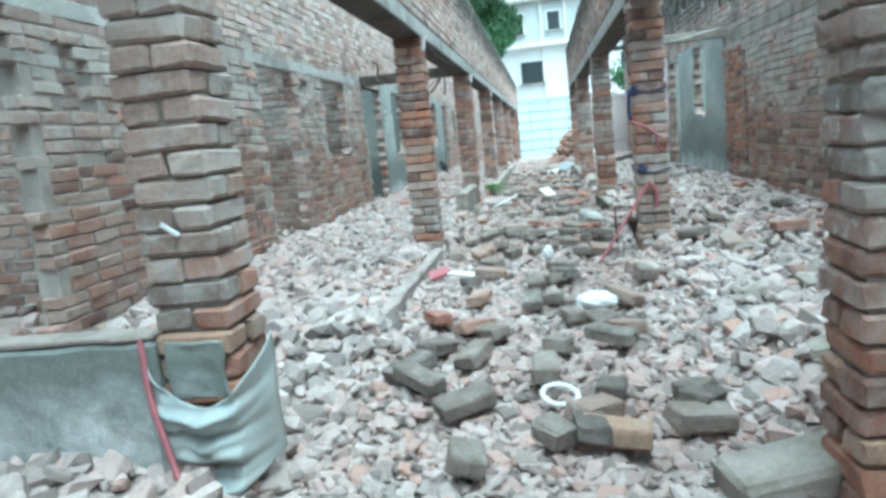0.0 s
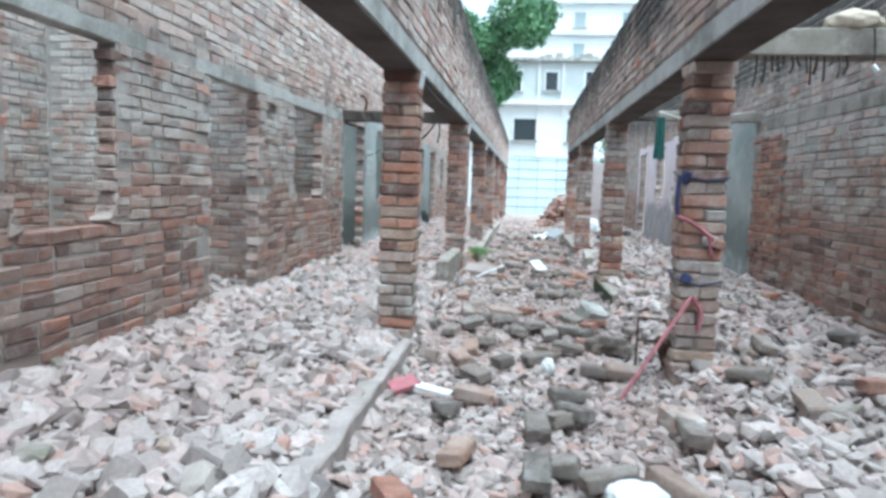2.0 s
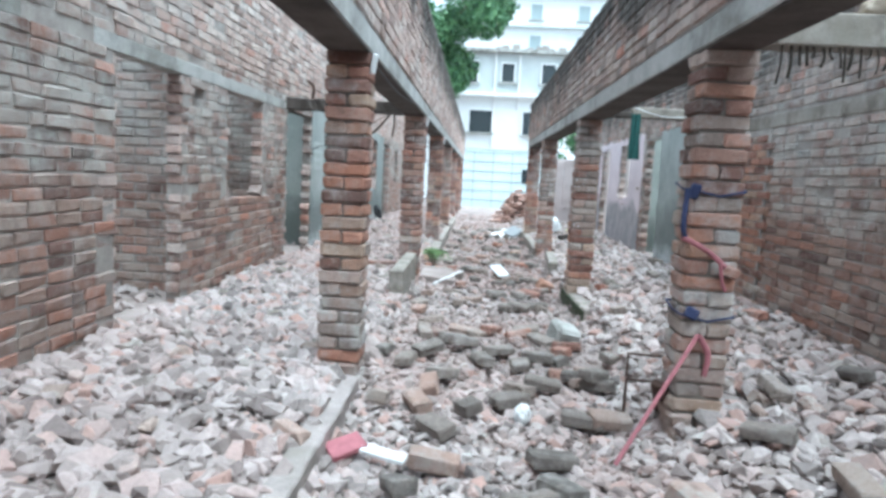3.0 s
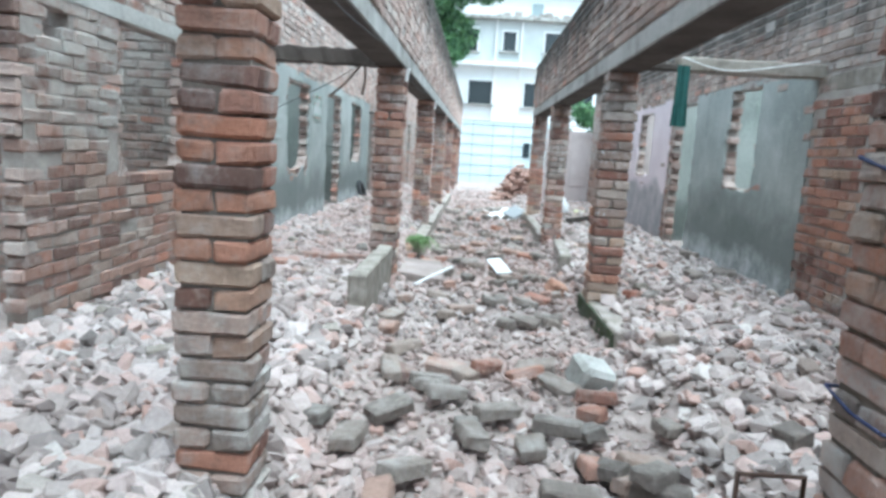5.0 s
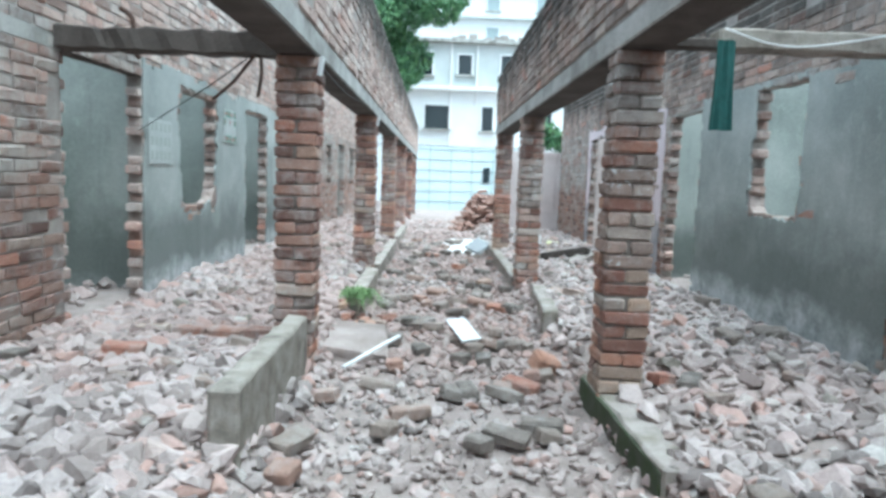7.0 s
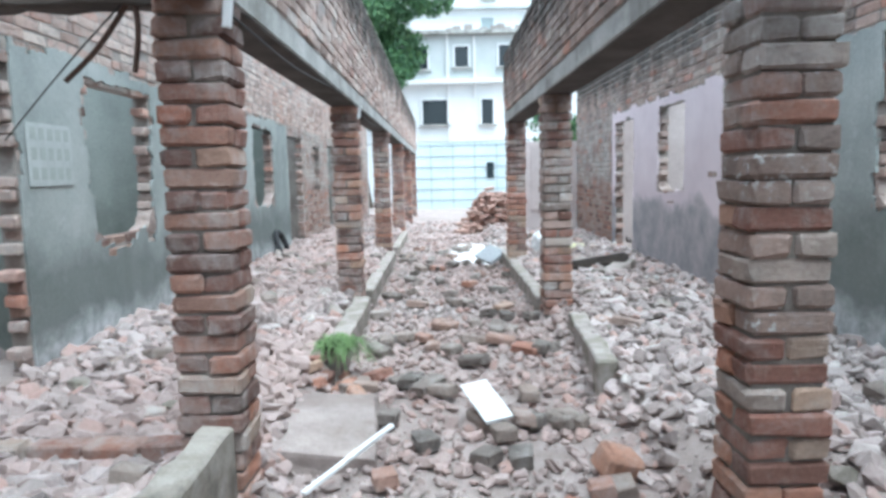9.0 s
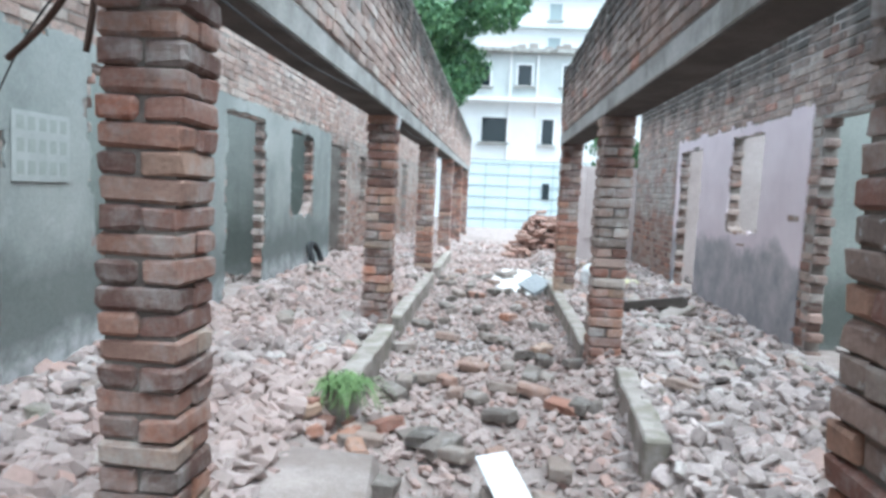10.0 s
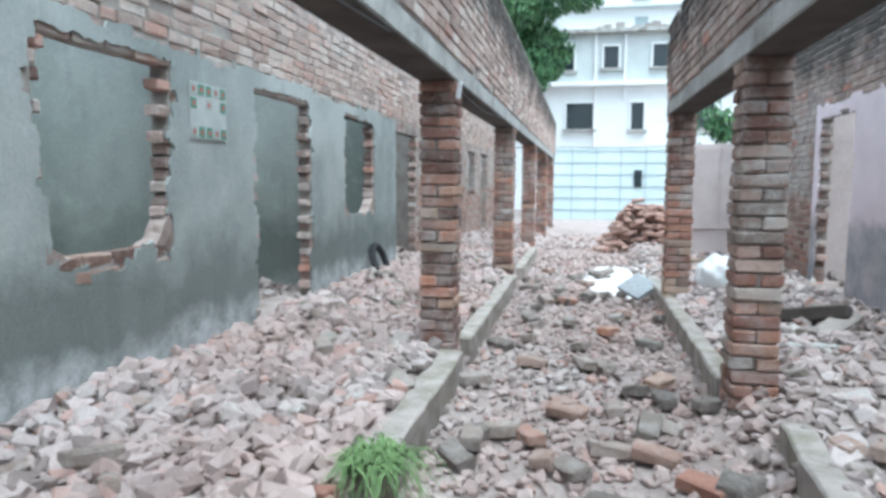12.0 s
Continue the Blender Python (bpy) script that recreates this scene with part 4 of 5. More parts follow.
kerb(-1.1, -0.965, 3.9, 6.35, 0.02, "dusty cement ledge almost buried in rubble", M_LEDGE)
kerb(-1.07, -0.9, 12.85, 15.0, 0.045, "rendered kerb with a worn dusty top")
kerb(-1.06, -0.92, 15.5, 19.3, 0.03, "rendered kerb with a worn dusty top")
kerb(-1.06, -0.92, 20.3, 23.6, 0.0, "rendered kerb with a worn dusty top")
kerb(0.79, 0.925, 14.7, 19.5, 0.05, "rendered kerb with a pale dusty top")
kerb(0.86, 1.01, 12.25, 13.75, 0.09, "broken length of kerb lying loose in rubble", None, -4)
mk_ = kerb(0.83, 1.0, 9.1, 10.6, 0.0, "mossy broken kerb at the foot of a pillar", None, 2)
box("moss", -0.105, -0.075, -0.74, 0.7, -0.22, -0.015, M_MOSS, mk_, "dark green moss", 0.006, 10, 0.012)
box("low_wall", PR1 + 0.004, 2.67, 15.5, 15.62, -0.3, 0.1, M_CONC, None, "low broken cement upstand across the veranda", 0.012, 8, 0.014, category="wall", kind="structure")
box("upright_slab", -1.15, -1.015, 9.12, 10.715, -0.35, 0.3, M_MOSSY, None, "thick concrete upstand with a pale worn top", 0.014, 14, 0.012, category="slab")


def slab(name, x, y, z, sx, sy, sz, rx, ry, rz, mat, label, category, seed=0, **tags):
    v, f = chamfered(sx, sy, sz, min(sz, sx) * 0.12, 900 + seed, min(min(sx, sy) * 0.06, sz * 0.25))
    ob = as_object(name, mesh_of(name, v, f), mat, None, label, category, **tags)
    ob.matrix_world = pose(x, y, z, rx, ry, rz)
    return ob


slab("concrete_slab", -0.84, 11.75, -0.15, 0.6, 0.9, 0.14, 2, 5, 4, M_DUST, "flat broken concrete slab lying beside a pillar", "slab", 1)
slab("white_board", 0.08, 11.88, -0.03, 0.17, 0.4, 0.02, 14, -6, 18, M_PLASTIC, "small white board lying on bricks", "board", 3)
slab("concrete_slab", 0.62, 18.75, 0.0, 0.34, 0.4, 0.04, 15, -28, 30, M_TARP, "grey cement sheet propped on the kerb", "slab", 4)
slab("concrete_slab", 0.74, 1.98, -0.03, 0.46, 0.2, 0.1, 4, -6, 12, M_KERB, "mossy cement block lying by a pillar", "slab", 5)
slab("stone_block", 0.72, 5.09, -0.06, 0.22, 0.2, 0.12, 10, 12, 30, M_LIMED, "split brick block with one pale face", "block", 6)
slab("stone_block", -1.72, 4.8, 0.03, 0.28, 0.16, 0.07, 4, 6, 10, M_KERB, "flat pale chunk of cement", "block", 7)
slab("stone_block", 0.55, 8.35, -0.1, 0.26, 0.22, 0.2, 20, 14, 25, M_CONC, "greenish chunk of broken concrete", "block", 8)
slab("red_chunk", 0.66, 11.15, -0.1, 0.2, 0.17, 0.14, 15, 20, 20, M_RED, "bright orange-red broken brick chunk", "brick", 9)
slab("red_chunk", -1.59, 3.99, 0.05, 0.13, 0.1, 0.06, 5, 10, 20, M_RED, "bright orange brick fragment in pale rubble", "brick", 10)
slab("paper_wrapper", -0.87, 5.42, -0.05, 0.18, 0.14, 0.025, 10, -14, 30, M_PINKROPE, "crumpled pink plastic wrapper", "litter", 11)
slab("paper_wrapper", -0.68, 5.38, -0.06, 0.22, 0.08, 0.02, 4, 8, -10, M_PLASTIC, "crumpled white plastic wrapper", "litter", 12)
slab("concrete_slab", 1.78, 16.4, 0.16, 0.16, 0.75, 0.12, -12, 10, 55, M_CONC_DARK, "dark broken length of concrete beam", "slab", 13)
slab("concrete_slab", 1.95, 16.1, 0.1, 0.2, 0.6, 0.14, 10, 4, -40, M_KERB, "broken length of concrete beam", "slab", 14)
slab("timber_plank", 1.9, 21.0, 0.1, 0.7, 0.16, 0.05, 2, 0, 5, M_WOOD, "pale plank lying by the low wall", "plank", 15)
slab("timber_plank", -0.62, 11.2, -0.06, 0.03, 0.62, 0.02, 12, 0, -38, M_PLASTIC, "thin pale metal strip", "strip", 16)

# pale dust spill on the lane
bm = bmesh.new()
for j in range(15):
    for i in range(15):
        x_, y_ = -0.1 + i * 0.085, 18.9 + j * 0.26
        bm.verts.new((x_, y_, ground_z(x_, y_) + 0.04 * max(-0.6, 1.05 - ((i - 7) / 6.0) ** 2 - ((j - 7) / 6.0) ** 2 + 0.4 * noise.noise(Vector((x_ * 4, y_ * 2, 0)))) + 0.004))
bm.verts.ensure_lookup_table()
for j in range(14):
    for i in range(14):
        bm.faces.new([bm.verts[k] for k in (j * 15 + i, j * 15 + i + 1, j * 15 + i + 16, j * 15 + i + 15)])
part("dust_spill", bm, plain("white_lime_dust", (0.70, 0.69, 0.67), 0.9, 0, 0.08, 3), None, "spill of white lime dust on the lane", category="dust", kind="stuff")


def sack(x, y, z, s, label, mat):
    bm = bmesh.new()
    bmesh.ops.create_icosphere(bm, subdivisions=4, radius=1)
    for v in bm.verts:
        c = v.co.copy()
        v.co = Vector((c.x * s[0], c.y * s[1], max(c.z, -0.6) * s[2])) * (1 + 0.16 * noise.noise(c * 2.2) + 0.06 * noise.noise(c * 6))
    for f in bm.faces:
        f.smooth = True
    ob = part("sack", bm, mat, None, label, category="sack")
    ob.location = (x, y, z)
    return ob


sack(1.5, 18.6, 0.17, (0.24, 0.2, 0.26), "crumpled white plastic sack on the rubble", M_PLASTIC)
sack(2.0, 18.9, 0.05, (0.2, 0.12, 0.08), "small yellowed plastic bag", plain("yellowed_plastic", (0.62, 0.60, 0.32), 0.5))
sack(1.78, 5.95, 2.245, (0.17, 0.1, 0.08), "cream cloth bundle lying on the cross beam", M_TAN)
sack(0.03, 6.05, -0.06, (0.05, 0.05, 0.07), "crumpled white plastic bag", M_PLASTIC)
sack(0.3, 4.0, -0.0, (0.12, 0.09, 0.06), "crumpled white plastic bag on bricks", M_PLASTIC)

# ring, bottle and tyre
def torus(name, loc, R, rad, mat, label, category, rot=(0, 0, 0)):
    bm = bmesh.new()
    rings = []
    for i in range(28):
        a = 6.28318 * i / 28
        rings.append([bm.verts.new(((R + rad * math.cos(b)) * math.cos(a), (R + rad * math.cos(b)) * math.sin(a), rad * math.sin(b))) for b in [6.28318 * k / 10 for k in range(10)]])
    for i in range(28):
        for k in range(10):
            bm.faces.new((rings[i][k], rings[(i + 1) % 28][k], rings[(i + 1) % 28][(k + 1) % 10], rings[i][(k + 1) % 10]))
    for f in bm.faces:
        f.smooth = True
    ob = part(name, bm, mat, None, label, category=category)
    ob.matrix_world = pose(*loc, *rot)
    return ob


torus("plastic_ring", (0.05, 2.56, 0.0), 0.07, 0.012, M_PLASTIC, "white plastic ring lying on bricks", "ring", (12, 8, 0))
torus("tyre", (XL + 0.13, 18.75, 0.2), 0.24, 0.045, M_RUBBER, "old rubber tyre leaning on the grey wall", "tyre", (0, 72, 0))

# grass pulled up and dropped on the kerb
r_ = np.random.default_rng(5)
V, F = [], []
for k in range(260):
    a, ln = r_.random() * 6.283, 0.14 + 0.22 * r_.random()
    bx, by = -0.93 + (r_.random() - 0.5) * 0.2, 12.95 + (r_.random() - 0.5) * 0.25
    pts = []
    for s in range(5):
        t = s / 4
        pts.append(Vector((bx + math.cos(a) * ln * t * 0.8, by + math.sin(a) * ln * t * 0.8, 0.03 + ln * (0.8 * t - 1.1 * t * t) + 0.05 * r_.random())))
    side = Vector((-math.sin(a), math.cos(a), 0)) * 0.007
    n0 = len(V)
    for s, p in enumerate(pts):
        V += [p - side * (1 - s / 5), p + side * (1 - s / 5)]
    F += [[n0 + 2 * s, n0 + 2 * s + 1, n0 + 2 * s + 3, n0 + 2 * s + 2] for s in range(4)]
as_object("grass_tuft", mesh_of("grass_tuft", V, F), M_GRASS, None, "wilting tuft of green grass on the kerb", "grass", kind="stuff")

# ---------------------------------------------------------------- half wall and cloth by the first pillar
box("half_wall", XL + 0.02, PL0 - 0.002, 1.96, 2.1, -0.4, 0.47, M_PLASTER, None, "waist-low cement-plastered wall joined to a pillar", 0.012, 12, 0.008, category="wall", kind="structure")
box("wall_top", XL + 0.02, PL0 - 0.004, 1.965, 2.095, 0.474, 0.5, M_KERB, None, "pale crumbling top of the half wall", 0.008, 14, 0.012, category="wall", kind="structure")
bm = bmesh.new()
NU, NV = 46, 40
g_ = []
for j in range(NV + 1):
    row = []
    for i in range(NU + 1):
        u, v = i / NU, j / NV
        x_ = -1.27 + 0.37 * u
        y_ = 1.93 + 0.28 * max(0, u - 0.8) * 5 * 0.6
        bow = 1 - (2 * u - 1) ** 2
        top_z = 0.46 - 0.2 * bow ** 0.7
        low_z = 0.05 - 0.09 * bow ** 0.7
        z_ = top_z + (low_z - top_z) * v
        fold = math.sin(17 * v + 5.5 * bow + 1.5 * noise.noise(Vector((u * 2.5, v * 2, 3))))
        y_ -= 0.03 * fold * bow * (1 - 0.4 * v) + 0.01 * math.sin(41 * v + 9 * bow + 3 * noise.noise(Vector((u * 4, v * 3, 8)))) * bow + 0.03 * bow + 0.03 * noise.noise(Vector((u * 4, v * 2.5, 0)))
        row.append(bm.verts.new((x_, y_, z_)))
    g_.append(row)
for j in range(NV):
    for i in range(NU):
        f = bm.faces.new((g_[j][i], g_[j + 1][i], g_[j + 1][i + 1], g_[j][i + 1]))
        f.smooth = True
cl = part("cloth", bm, M_CLOTH, None, "dirty grey-white cloth draped round the pillar foot", category="cloth")
md = cl.modifiers.new("thick", "SOLIDIFY")
md.thickness = 0.006
tube("strap", smooth_curve([(-1.27, 1.925, 0.5), (-1.25, 1.9, 0.3), (-1.2, 1.88, 0.1), (-1.15, 1.86, -0.1)]), 0.011, M_PINKROPE, None, "faded pink strap hanging beside the cloth", category="strap")

box("mortar_patch", PL0 + 0.03, PL1 - 0.03, 1.966, 1.984, 0.27, 0.47, M_PLASTER, None, "grey cement patch smeared over pillar bricks", 0.006, 8, 0.01, category="cement patch")
slab("paint_mark", -1.13, 1.968, 0.84, 0.07, 0.008, 0.016, 0, 35, 0, M_PLASTIC, "short stroke of white paint on a brick", "paint mark", 51)
# broken pieces round the end of the kerb
r_ = np.random.default_rng(88)
for k in range(12):
    u = r_.random(5)
    ob = new("broken_brick", shared("l", int(u[0] * 6), M_RED if k % 3 else M_LIMED))
    tagged(ob, "pinkish broken brick piece beside the kerb", "brick", "broken bricks at the kerb end")
    x_, y_ = -1.15 + 0.45 * u[1], 12.45 + 0.5 * u[2]
    ob.matrix_world = pose(x_, y_, ground_z(x_, y_) + 0.04, (u[3] - 0.5) * 30, (u[4] - 0.5) * 30, u[0] * 360) @ Matrix.Diagonal((0.5 + 0.2 * u[1], 0.9, 0.9, 1))

# ---------------------------------------------------------------- things on and near the pillars
def rope_round(x0, x1, y0, z, mat, label, dz=0.03):
    e = 0.006
    w = x1 - x0
    pts = [(x0 - e, y0 - e, z), ((x0 + x1) / 2, y0 - e - 0.006, z - dz), (x1 + e, y0 - e, z), (x1 + e, y0 + w + e, z + dz), (x0 - e, y0 + w + e, z + dz), (x0 - e, y0 + w / 2, z), (x0 - e, y0 - e, z)]
    return tube("rope", pts, 0.006, mat, None, label, category="rope")


rope_round(PR0, PR1, 5.86, 1.28, M_BLUE, "navy cloth strip tied round the pillar")
rope_round(PR0, PR1, 5.86, 0.62, M_BLUE, "navy cloth strip tied round the pillar")
tube("rope", smooth_curve([(0.78, 5.825, 1.28), (0.77, 5.815, 1.1), (0.79, 5.825, 1.02)]), 0.015, M_BLUE, None, "end of a navy cloth strip hanging down", category="rope")
tube("rope", smooth_curve([(0.77, 5.815, 1.03), (0.9, 5.83, 0.97), (1.04, 5.83, 0.86)]), 0.014, M_PINKROPE, None, "faded pink rope across the pillar", category="rope")
tube("rope", smooth_curve([(0.98, 5.8255, 0.9), (1.0, 5.825, 0.8), (1.02, 5.8255, 0.76)]), 0.01, M_PINKROPE, None, "loose end of pink rope", category="rope")
slab("knot", 0.82, 5.84, 1.27, 0.05, 0.04, 0.08, 10, 15, 0, M_BLUE, "bunched knot of navy cloth", "knot", 33)
slab("knot", 0.86, 5.84, 0.63, 0.07, 0.04, 0.06, -8, 25, 0, M_BLUE, "bunched knot of navy cloth", "knot", 34)
slab("knot", 1.04, 5.8255, 0.86, 0.08, 0.04, 0.06, 0, 20, 0, M_RED, "orange knot of the pink rope", "knot", 31)
tube("pole", [(0.44, 5.45, -0.06), (0.9, 5.825, 0.52)], 0.012, M_PINKROPE, None, "faded pink pole leaning on the pillar", category="pole")
tube("rope", smooth_curve([(0.9, 5.825, 0.52), (0.96, 5.8255, 0.42), (0.95, 5.825, 0.3)]), 0.016, M_PINKROPE, None, "tail of pink rope at the pole", category="rope")
fr_ = tube("iron_stand", [(0.66, 6.3, -0.1), (0.66, 6.3, 0.28), (0.9, 6.35, 0.26), (0.9, 6.35, -0.1)], 0.01, M_IRON, None, "bent dark iron frame standing in rubble", category="frame")
tube("bar", [(0.66, 6.3, 0.12), (0.9, 6.35, 0.1)], 0.008, M_IRON, fr_)
slab("timber_plank", 0.82, 6.1, 0.08, 0.09, 0.42, 0.05, -38, 10, -30, M_IRON, "dark reddish plank leaning by the pillar", "plank", 32)
r_ = np.random.default_rng(19)
for k in range(14):
    x_ = 1.2 + 0.04 * k + 0.02 * r_.random()
    drop = 0.05 + 0.16 * r_.random() ** 1.5
    tube("root", smooth_curve([(x_, 5.9, 2.05), (x_ + 0.02 * (r_.random() - 0.5), 5.885, 2.03 - drop * 0.5), (x_ + 0.04 * (r_.random() - 0.5), 5.89, 2.03 - drop)], 3), 0.004 + 0.005 * r_.random(), M_ROOT, None, "thin dark root hanging from the beam", category="root", group="roots under the cross beam")
lampw = tube("lamp_cord", smooth_curve([(1.86, 5.86, 2.2), (1.87, 5.85, 2.05), (1.86, 5.85, 1.97)], 4), 0.004, M_CABLE, None, "cord with a white lamp holder hanging from the beam", category="lamp cord")
tube("lamp_holder", [(1.86, 5.85, 1.975), (1.89, 5.84, 1.94)], 0.016, M_PLASTIC, lampw, "white lamp holder")
tube("cable", smooth_curve([(PL0 - 0.2, 11.0, 2.03), (PL0 - 0.35, 11.02, 1.85), (PL0 - 0.5, 11.03, 1.72)], 5), 0.012, M_IRON, None, "bent iron rod hanging from the cross beam", category="rod")
tube("cable", smooth_curve([(PL0 - 0.16, 10.98, 2.03), (PL0 - 0.15, 10.97, 1.9), (PL0 - 0.17, 10.96, 1.74)], 5), 0.012, M_IRON, None, "dark iron rod hanging from the cross beam", category="rod")
tube("cable", smooth_curve([(PL0 - 0.2, 10.97, 2.03), (-1.9, 11.3, 1.82), (XL + 0.03, 12.2, 1.55)], 6), 0.004, M_CABLE, None, "slack black cable running to the wall", category="cable")
for y_ in (6.39, 10.73, 15.06):
    slab("insulator", PL1 + 0.02, y_ + 0.03, 1.93, 0.03, 0.04, 0.12, 8, 10, 0, M_PLASTIC, "white plastic cable holder on a pillar", "cable holder", int(y_), group="cable holders")
    tube("cable", smooth_curve([(PL1 + 0.02, y_ + 0.05, 1.93), (PL1 + 0.03, y_ + 1.2, 1.9), (PL1 + 0.01, y_ + 2.6, 1.97)], 6), 0.005, M_CABLE, None, "slack black cable along the beam", category="cable")
tube("overhead_wire", smooth_curve([(-5.5, 47.1, 3.02), (-2, 47.02, 3.12), (1.5, 47.02, 3.065), (5, 47.02, 3.12), (8.5, 47.1, 3.02)], 8), 0.02, M_CABLE, None, "black wire lying along the gate top", category="wire")
bm = bmesh.new()
gr = [[bm.verts.new((1.43 + 0.1 * i / 5 + 0.004 * j * (i / 5 - 0.5), 10.32 - 0.012 * math.sin(i * 2.2 + j * 0.3), 2.1 - 0.52 * j / 10)) for i in range(6)] for j in range(11)]
for j in range(10):
    for i in range(5):
        bm.faces.new((gr[j][i], gr[j][i + 1], gr[j + 1][i + 1], gr[j + 1][i]))
gc = part("hanging_cloth", bm, M_GREENCLOTH, None, "dark green rag hanging from the broken beam", category="cloth")
gm = gc.modifiers.new("thick", "SOLIDIFY")
gm.thickness = 0.012
tube("cable", smooth_curve([(1.47, 10.32, 2.17), (1.9, 10.325, 2.08), (2.62, 10.32, 2.2)], 6), 0.005, M_PLASTIC, None, "pale slack wire along the broken beam", category="cable")
tube("iron_hook", smooth_curve([(XL + 0.02, 11.9, 2.5), (XL + 0.12, 11.9, 2.42), (XL + 0.1, 11.92, 2.2), (XL + 0.16, 11.93, 2.12)], 4), 0.02, M_IRON, None, "rusty bent bracket on the wall", category="bracket")


def poster(y0, z1, cols, rows, s, seed, label):
    p = box("wall_poster", XL + 0.021, XL + 0.024, y0, y0 + cols * s, z1 - rows * s, z1, M_FADED, None, label, 0, category="poster")
    for i in range(cols):
        for j in range(rows):
            if 0 < i < cols - 1 and 0 < j < rows - 1 and (i + j + seed) % 2:
                continue
            if j == 2:
                continue
            a, c = y0 + i * s + 0.012, z1 - (j + 1) * s + 0.012
            b = box("square", XL + 0.025, XL + 0.027, a, a + s - 0.024, c, c + s - 0.024, M_PGREEN if (i + j) % 3 else M_PAPER, p, "", 0)
            box("mark", XL + 0.0275, XL + 0.0285, a + s * 0.22, a + s * 0.55, c + s * 0.2, c + s * 0.55, M_PRED, b, "", 0)


notice = box("wall_notice", XL + 0.021, XL + 0.024, 12.42, 12.95, 1.27, 1.68, M_FADED, None, "washed-out pale paper notice pasted on plaster", 0, category="poster")
for i in range(5):
    for j in range(3):
        box("mark", XL + 0.0245, XL + 0.026, 12.46 + i * 0.098, 12.52 + i * 0.098, 1.31 + j * 0.13, 1.39 + j * 0.13, M_PAPER, notice, "", 0)
poster(14.55, 1.97, 5, 4, 0.1, 1, "faded green and red printed poster pasted on plaster")

# ---------------------------------------------------------------- loose bricks
M_LOOSE = brick_material("dusty_loose_brick", False, [(0, (0.15, 0.135, 0.12)), (0.45, (0.25, 0.215, 0.19)), (0.75, (0.34, 0.28, 0.24)), (0.9, (0.42, 0.25, 0.19)), (1, (0.42, 0.17, 0.11))], 0.3, 0.2)
SPOTS = "-0.36,3.20 -0.56,2.80 -0.01,2.84 0.25,2.62 0.02,2.22 0.23,2.23 0.56,2.59 0.54,2.35 -0.26,1.99 0.16,3.88 -0.08,4.20 -0.41,3.76 -0.64,3.87 0.70,4.81 0.23,4.28 -0.3,3.62 0.05,4.35 -0.47,6.87 -0.28,6.06 0.04,6.52 0.41,7.46 0.40,7.08 0.60,7.13 0.14,5.47 0.14,5.11 -0.07,4.84 -0.43,5.32 0.37,6.02 0.61,6.88 -0.65,8.25 -0.45,8.02 -0.10,8.42 0.22,8.46 0.33,8.17 0.54,8.04 -0.06,7.62 0.45,7.66 -0.95,7.29 0.24,9.80 -0.43,9.85 -0.05,10.51 -0.84,9.23 -0.88,9.6 -0.68,8.81 0.07,11.86 0.64,10.99 0.81,7.53 -0.54,10.71 -0.45,11.11 0.04,11.32 0.06,10.60 0.30,10.53 0.56,11.92 -0.83,10.40 0.55,11.87 -0.27,12.66 -0.20,12.40 0.07,12.42 0.63,13.40 0.39,12.35 -0.65,12.93 -0.47,12.68 0.07,13.11 -0.16,14.48 0.15,14.44 -0.31,13.91 -0.70,13.60 -0.35,13.92 -0.63,13.95 0.10,13.77 0.33,13.75 -0.11,13.51 -0.14,14.36 -0.81,14.88 0.33,14.87 -0.05,16.17 -0.79,19.21 0.31,17.4 -0.5,16.9 0.1,15.4 -0.55,17.9"
r_ = np.random.default_rng(41)
places = [tuple(map(float, s.split(","))) for s in SPOTS.split()]
for k in range(125):
    y_ = 1.6 + 20 * r_.random()
    places.append((-0.85 + 1.6 * r_.random(), y_) if k % 3 else (-2.6 + 5.2 * r_.random(), y_))
loose = []
for k, (x_, y_) in enumerate(places):
    u = r_.random(6)
    ob = new("loose_brick", shared("l", int(u[0] * 6), M_LOOSE if u[1] < 0.94 else M_RED))
    tagged(ob, "dusty grey-brown brick lying loose on rubble" if u[1] < 0.94 else "red brick lying loose on rubble", "brick", "loose bricks in the lane")
    sc = Matrix.Diagonal((0.55 if u[2] < 0.3 else 1.0, 1, 1, 1))
    ob.matrix_world = pose(x_, y_, ground_z(x_, y_) + 0.05 + 0.03 * u[3] + (0.035 if y_ < 8 else 0), (u[3] - 0.5) * 24, (u[4] - 0.5) * 22, u[5] * 180 - 30) @ sc
for x_, y_, z_, rz in ((0.6, 7.13, 0.06, 8), (0.42, 7.1, 0.03, 14), (0.58, 6.9, 0.1, 48)):
    ob = new("loose_brick", shared("l", 2, M_LOOSE))
    tagged(ob, "dark brick stacked on another loose brick", "brick", "loose bricks in the lane")
    ob.matrix_world = pose(x_, y_, ground_z(x_, y_) + 0.07 + z_, 5, 8, rz)

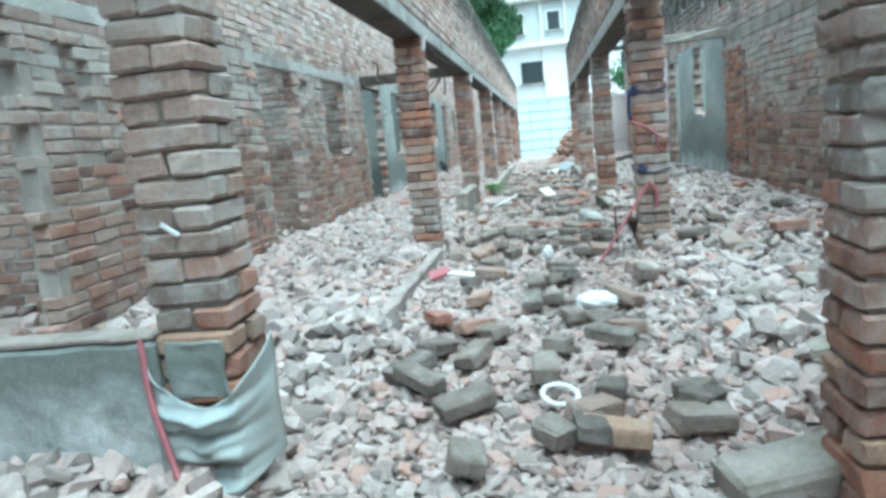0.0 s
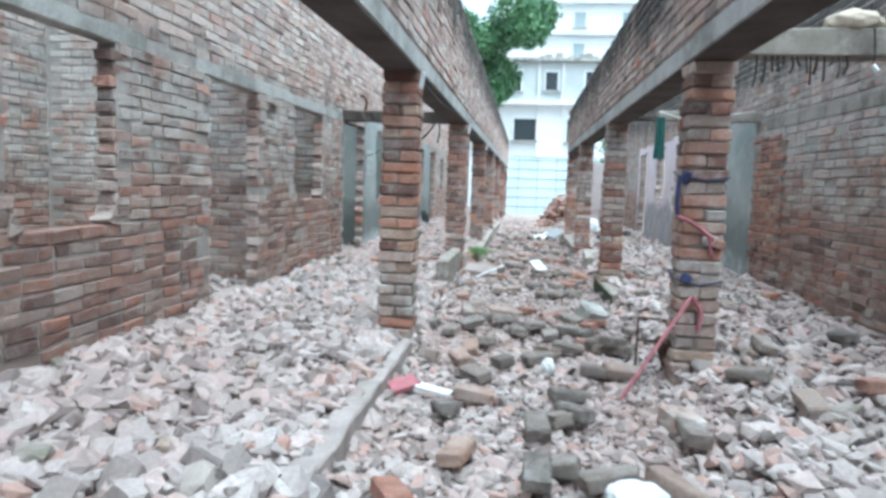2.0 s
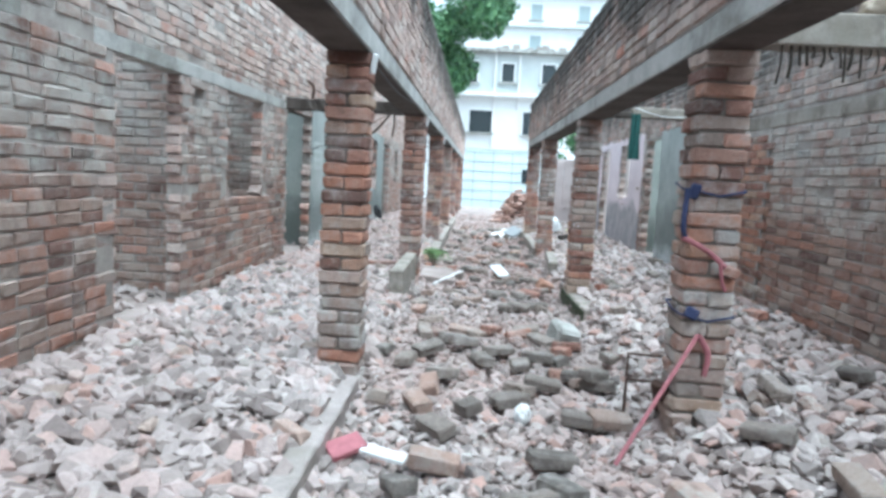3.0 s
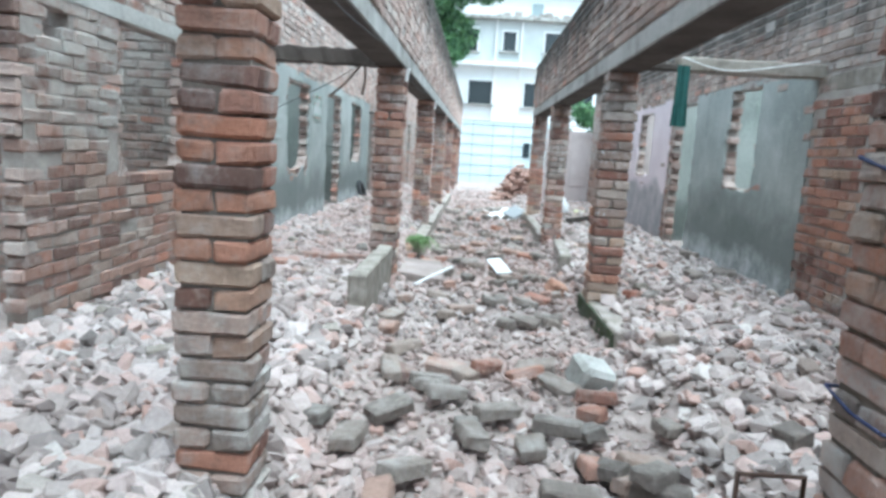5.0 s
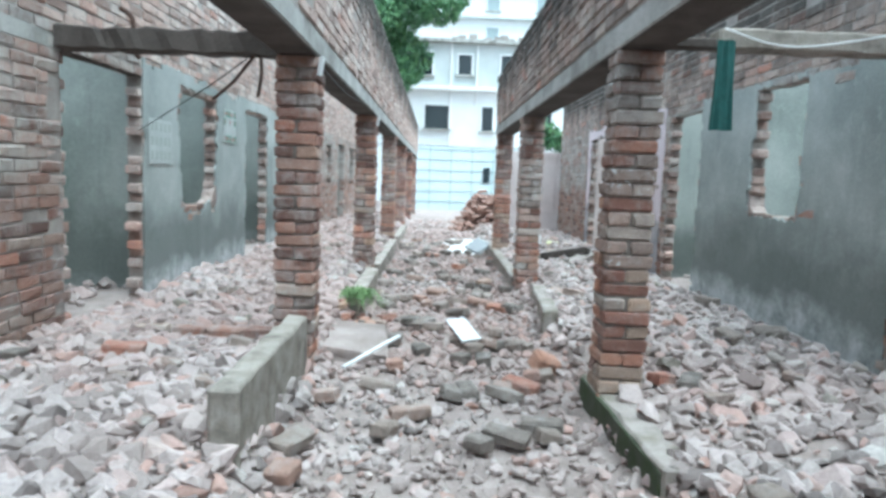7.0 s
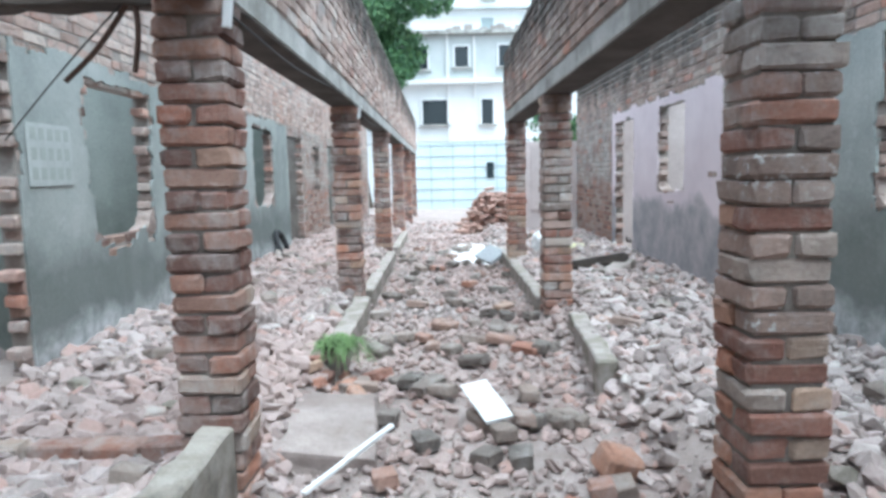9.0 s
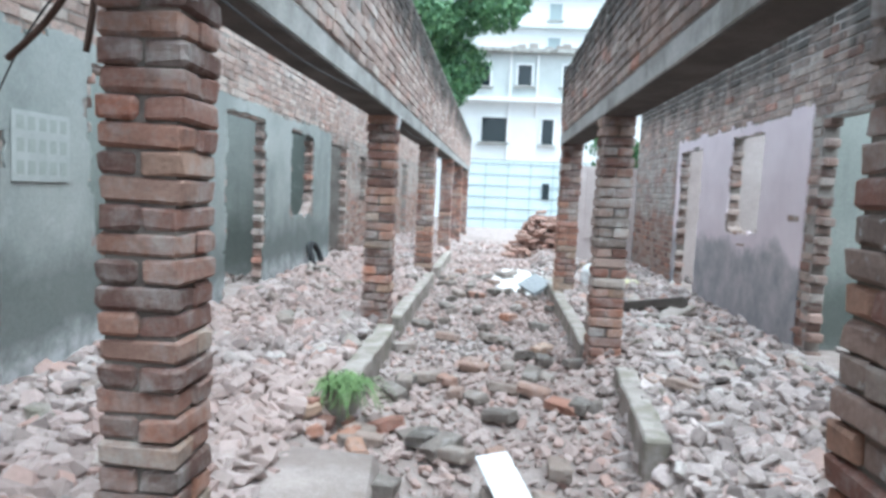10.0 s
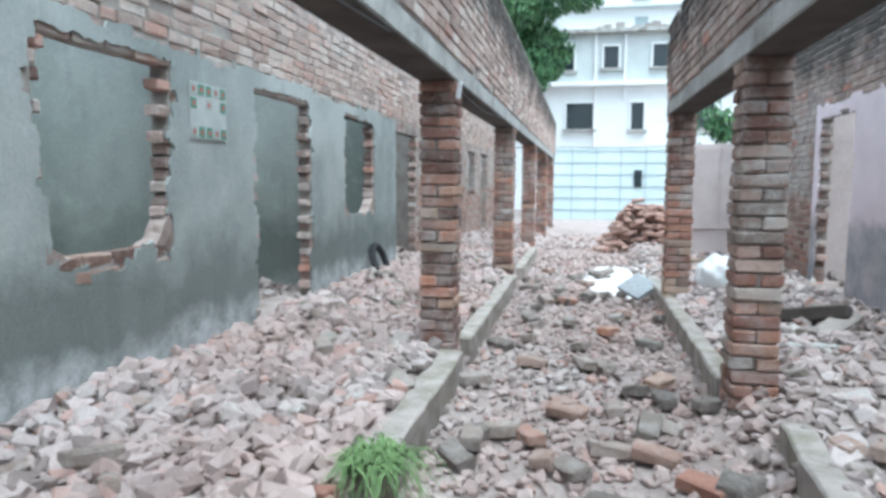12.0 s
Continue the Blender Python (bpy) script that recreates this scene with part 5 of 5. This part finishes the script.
# ---------------------------------------------------------------- rubble
def chunk(seed):
    """A broken lump: points on a squared-off ball, some knocked in, closed by their hull."""
    r = np.random.default_rng(seed)
    n = 10 + seed % 5
    bm = bmesh.new()
    for k in range(n):
        h = 1 - 2 * (k + 0.5) / n
        a = k * 2.39996 + r.random() * 0.5
        w = math.sqrt(1 - h * h)
        p = np.array([w * math.cos(a), w * math.sin(a), h])
        p = np.sign(p) * np.abs(p) ** 0.45
        bm.verts.new(p * (0.34 + 0.24 * r.random(3)))
    bmesh.ops.convex_hull(bm, input=bm.verts[:])
    bmesh.ops.delete(bm, geom=[v for v in bm.verts if not v.link_faces], context="VERTS")
    bm.verts.index_update()
    v = np.array([tuple(q.co) for q in bm.verts])
    f = [[q.index for q in fc.verts] for fc in bm.faces]
    bm.free()
    return v, f


CHUNKS = [chunk(1000 + i) for i in range(20)]


def rubble(name, count, spot, size, seed, label, mat=M_RUBBLE):
    r = np.random.default_rng(seed)
    V, F, n = [], [], 0
    for k in range(count):
        x, y = spot(r)
        s = size(r)
        v, f = CHUNKS[int(r.random() * len(CHUNKS))]
        u = r.random(4)
        e = np.array(Euler(((u[0] - 0.5) * 1.5, (u[1] - 0.5) * 1.5, u[2] * 6.283)).to_matrix())
        q = (v * np.array([s, s * (0.55 + 0.45 * u[3]), s * (0.3 + 0.35 * u[1])])) @ e.T
        V.append(q + np.array([x, y, ground_z(x, y) + s * 0.1 + 0.012]))
        F.extend([[i + n for i in t] for t in f])
        n += len(v)
    return as_object(name, mesh_of(name, np.concatenate(V), F), mat, None, label, "rubble", kind="stuff")


def near_y(r, a=0.9, b=23.5):
    return a + (b - a) * r.random() ** 1.35


def lane_spot(r):
    while True:
        x, y = -1.0 + 1.9 * r.random(), near_y(r, 0.9, 26)
        if not (0.05 < x < 1.0 and 19.0 < y < 22.4):
            return x, y


rubble("rubble_west", 12500, lambda r: (XL + 0.03 + 1.82 * r.random(), 0.9 + 10.3 * r.random()), lambda r: 0.025 + 0.15 * r.random() ** 2.6, 51, "pale grey broken mortar and brick rubble")
rubble("rubble_northwest", 11500, lambda r: (XL + 0.03 + 1.8 * r.random(), 10.6 + 13 * r.random() ** 1.3), lambda r: 0.025 + 0.15 * r.random() ** 2.5, 57, "pinkish broken brick and mortar rubble", M_RUBBLE_PINK)
rubble("rubble_east", 18000, lambda r: (0.75 + 1.9 * r.random(), near_y(r)), lambda r: 0.022 + 0.14 * r.random() ** 2.8, 52, "grey broken brick and mortar rubble")
rubble("rubble_lane", 23000, lane_spot, lambda r: 0.012 + 0.09 * r.random() ** 2.8, 53, "small brick and mortar crumbs trodden into the lane", M_RUBBLE_PINK)
rubble("rubble_start", 5000, lambda r: (-1.0 + 1.9 * r.random(), 0.9 + 6.5 * r.random()), lambda r: 0.025 + 0.09 * r.random() ** 2.2, 54, "broken brick and mortar rubble covering the lane")
rubble("rubble_rooms", 3500, lambda r: (-5.4 + 2.3 * r.random() if r.random() < 0.7 else 2.95 + 2.2 * r.random(), 1 + 22 * r.random()), lambda r: 0.06 + 0.14 * r.random() ** 2, 55, "rubble heaped inside the gutted rooms")
rubble("rubble_far", 2500, lambda r: (-3 + 8 * r.random(), 22 + 14 * r.random()), lambda r: 0.05 + 0.1 * r.random() ** 2, 56, "scattered rubble at the end of the lane", M_RUBBLE_PINK)
# larger single lumps
r_ = np.random.default_rng(63)
lump_mesh = []
for i in range(10):
    v, f = CHUNKS[i]
    me = mesh_of("rubble_lump", v, f)
    me.materials.append(M_KERB if i % 3 else M_LIMED)
    lump_mesh.append(me)
for k in range(150):
    u = r_.random(9)
    y_ = 1.5 + 19 * u[0] ** 1.3
    x_ = (-2.65 + 1.55 * u[1]) if k % 2 else (1.05 + 1.5 * u[1])
    s = 0.1 + 0.09 * u[2]
    ob = new("rubble_lump", lump_mesh[int(u[3] * 10)])
    tagged(ob, "large broken lump of brick and mortar", "rubble lump", "larger lumps in the rubble")
    ob.matrix_world = pose(x_, y_, ground_z(x_, y_) + 0.05, (u[4] - 0.5) * 50, (u[5] - 0.5) * 50, u[6] * 360) @ Matrix.Diagonal((s, s * (0.6 + 0.4 * u[7]), s * 0.5, 1))

# ---------------------------------------------------------------- pieces of walls and pillars, last
def lay_jamb(parent, x, a, b, z0, z1, single, seed):
    """Toothed bricks standing out raggedly from both sides of a knocked-through opening."""
    r = np.random.default_rng(seed)
    rest, row, z = [], 0, z0 + COURSE / 2 - 0.08
    while z < z1 - 0.03:
        for y, way in ((a, 1), (b, -1)):
            u = r.random(8)
            amp = 1.0 if a > 10.5 else 0.3
            out = (0.035 if (row + (way > 0)) % 2 else -0.03) + (u[0] - 0.5) * 0.07
            out *= amp
            if u[1] < 0.05:
                continue
            m = pose(x + (u[2] - 0.5) * 0.012, y + way * (out - L / 2), z, (u[3] - 0.5) * 4, (u[4] - 0.5) * 4, (u[5] - 0.5) * 4)
            i = int(u[6] * 8)
            if single:
                ob = new("brick", shared("w", i, M_JAMB))
                ob.parent = parent
                ob.matrix_local = m
            else:
                rest.append((*WALLBRICKS[i], m))
        z += COURSE
        row += 1
    joined("jamb_bricks", rest, M_JAMB_I, parent)


for spec in JAMBS:
    lay_jamb(*spec)
for spec in LAYERS:
    lay(*spec)
for n_, p_ in enumerate(PILLARS):
    lay_pillar(*p_, 500 + n_)
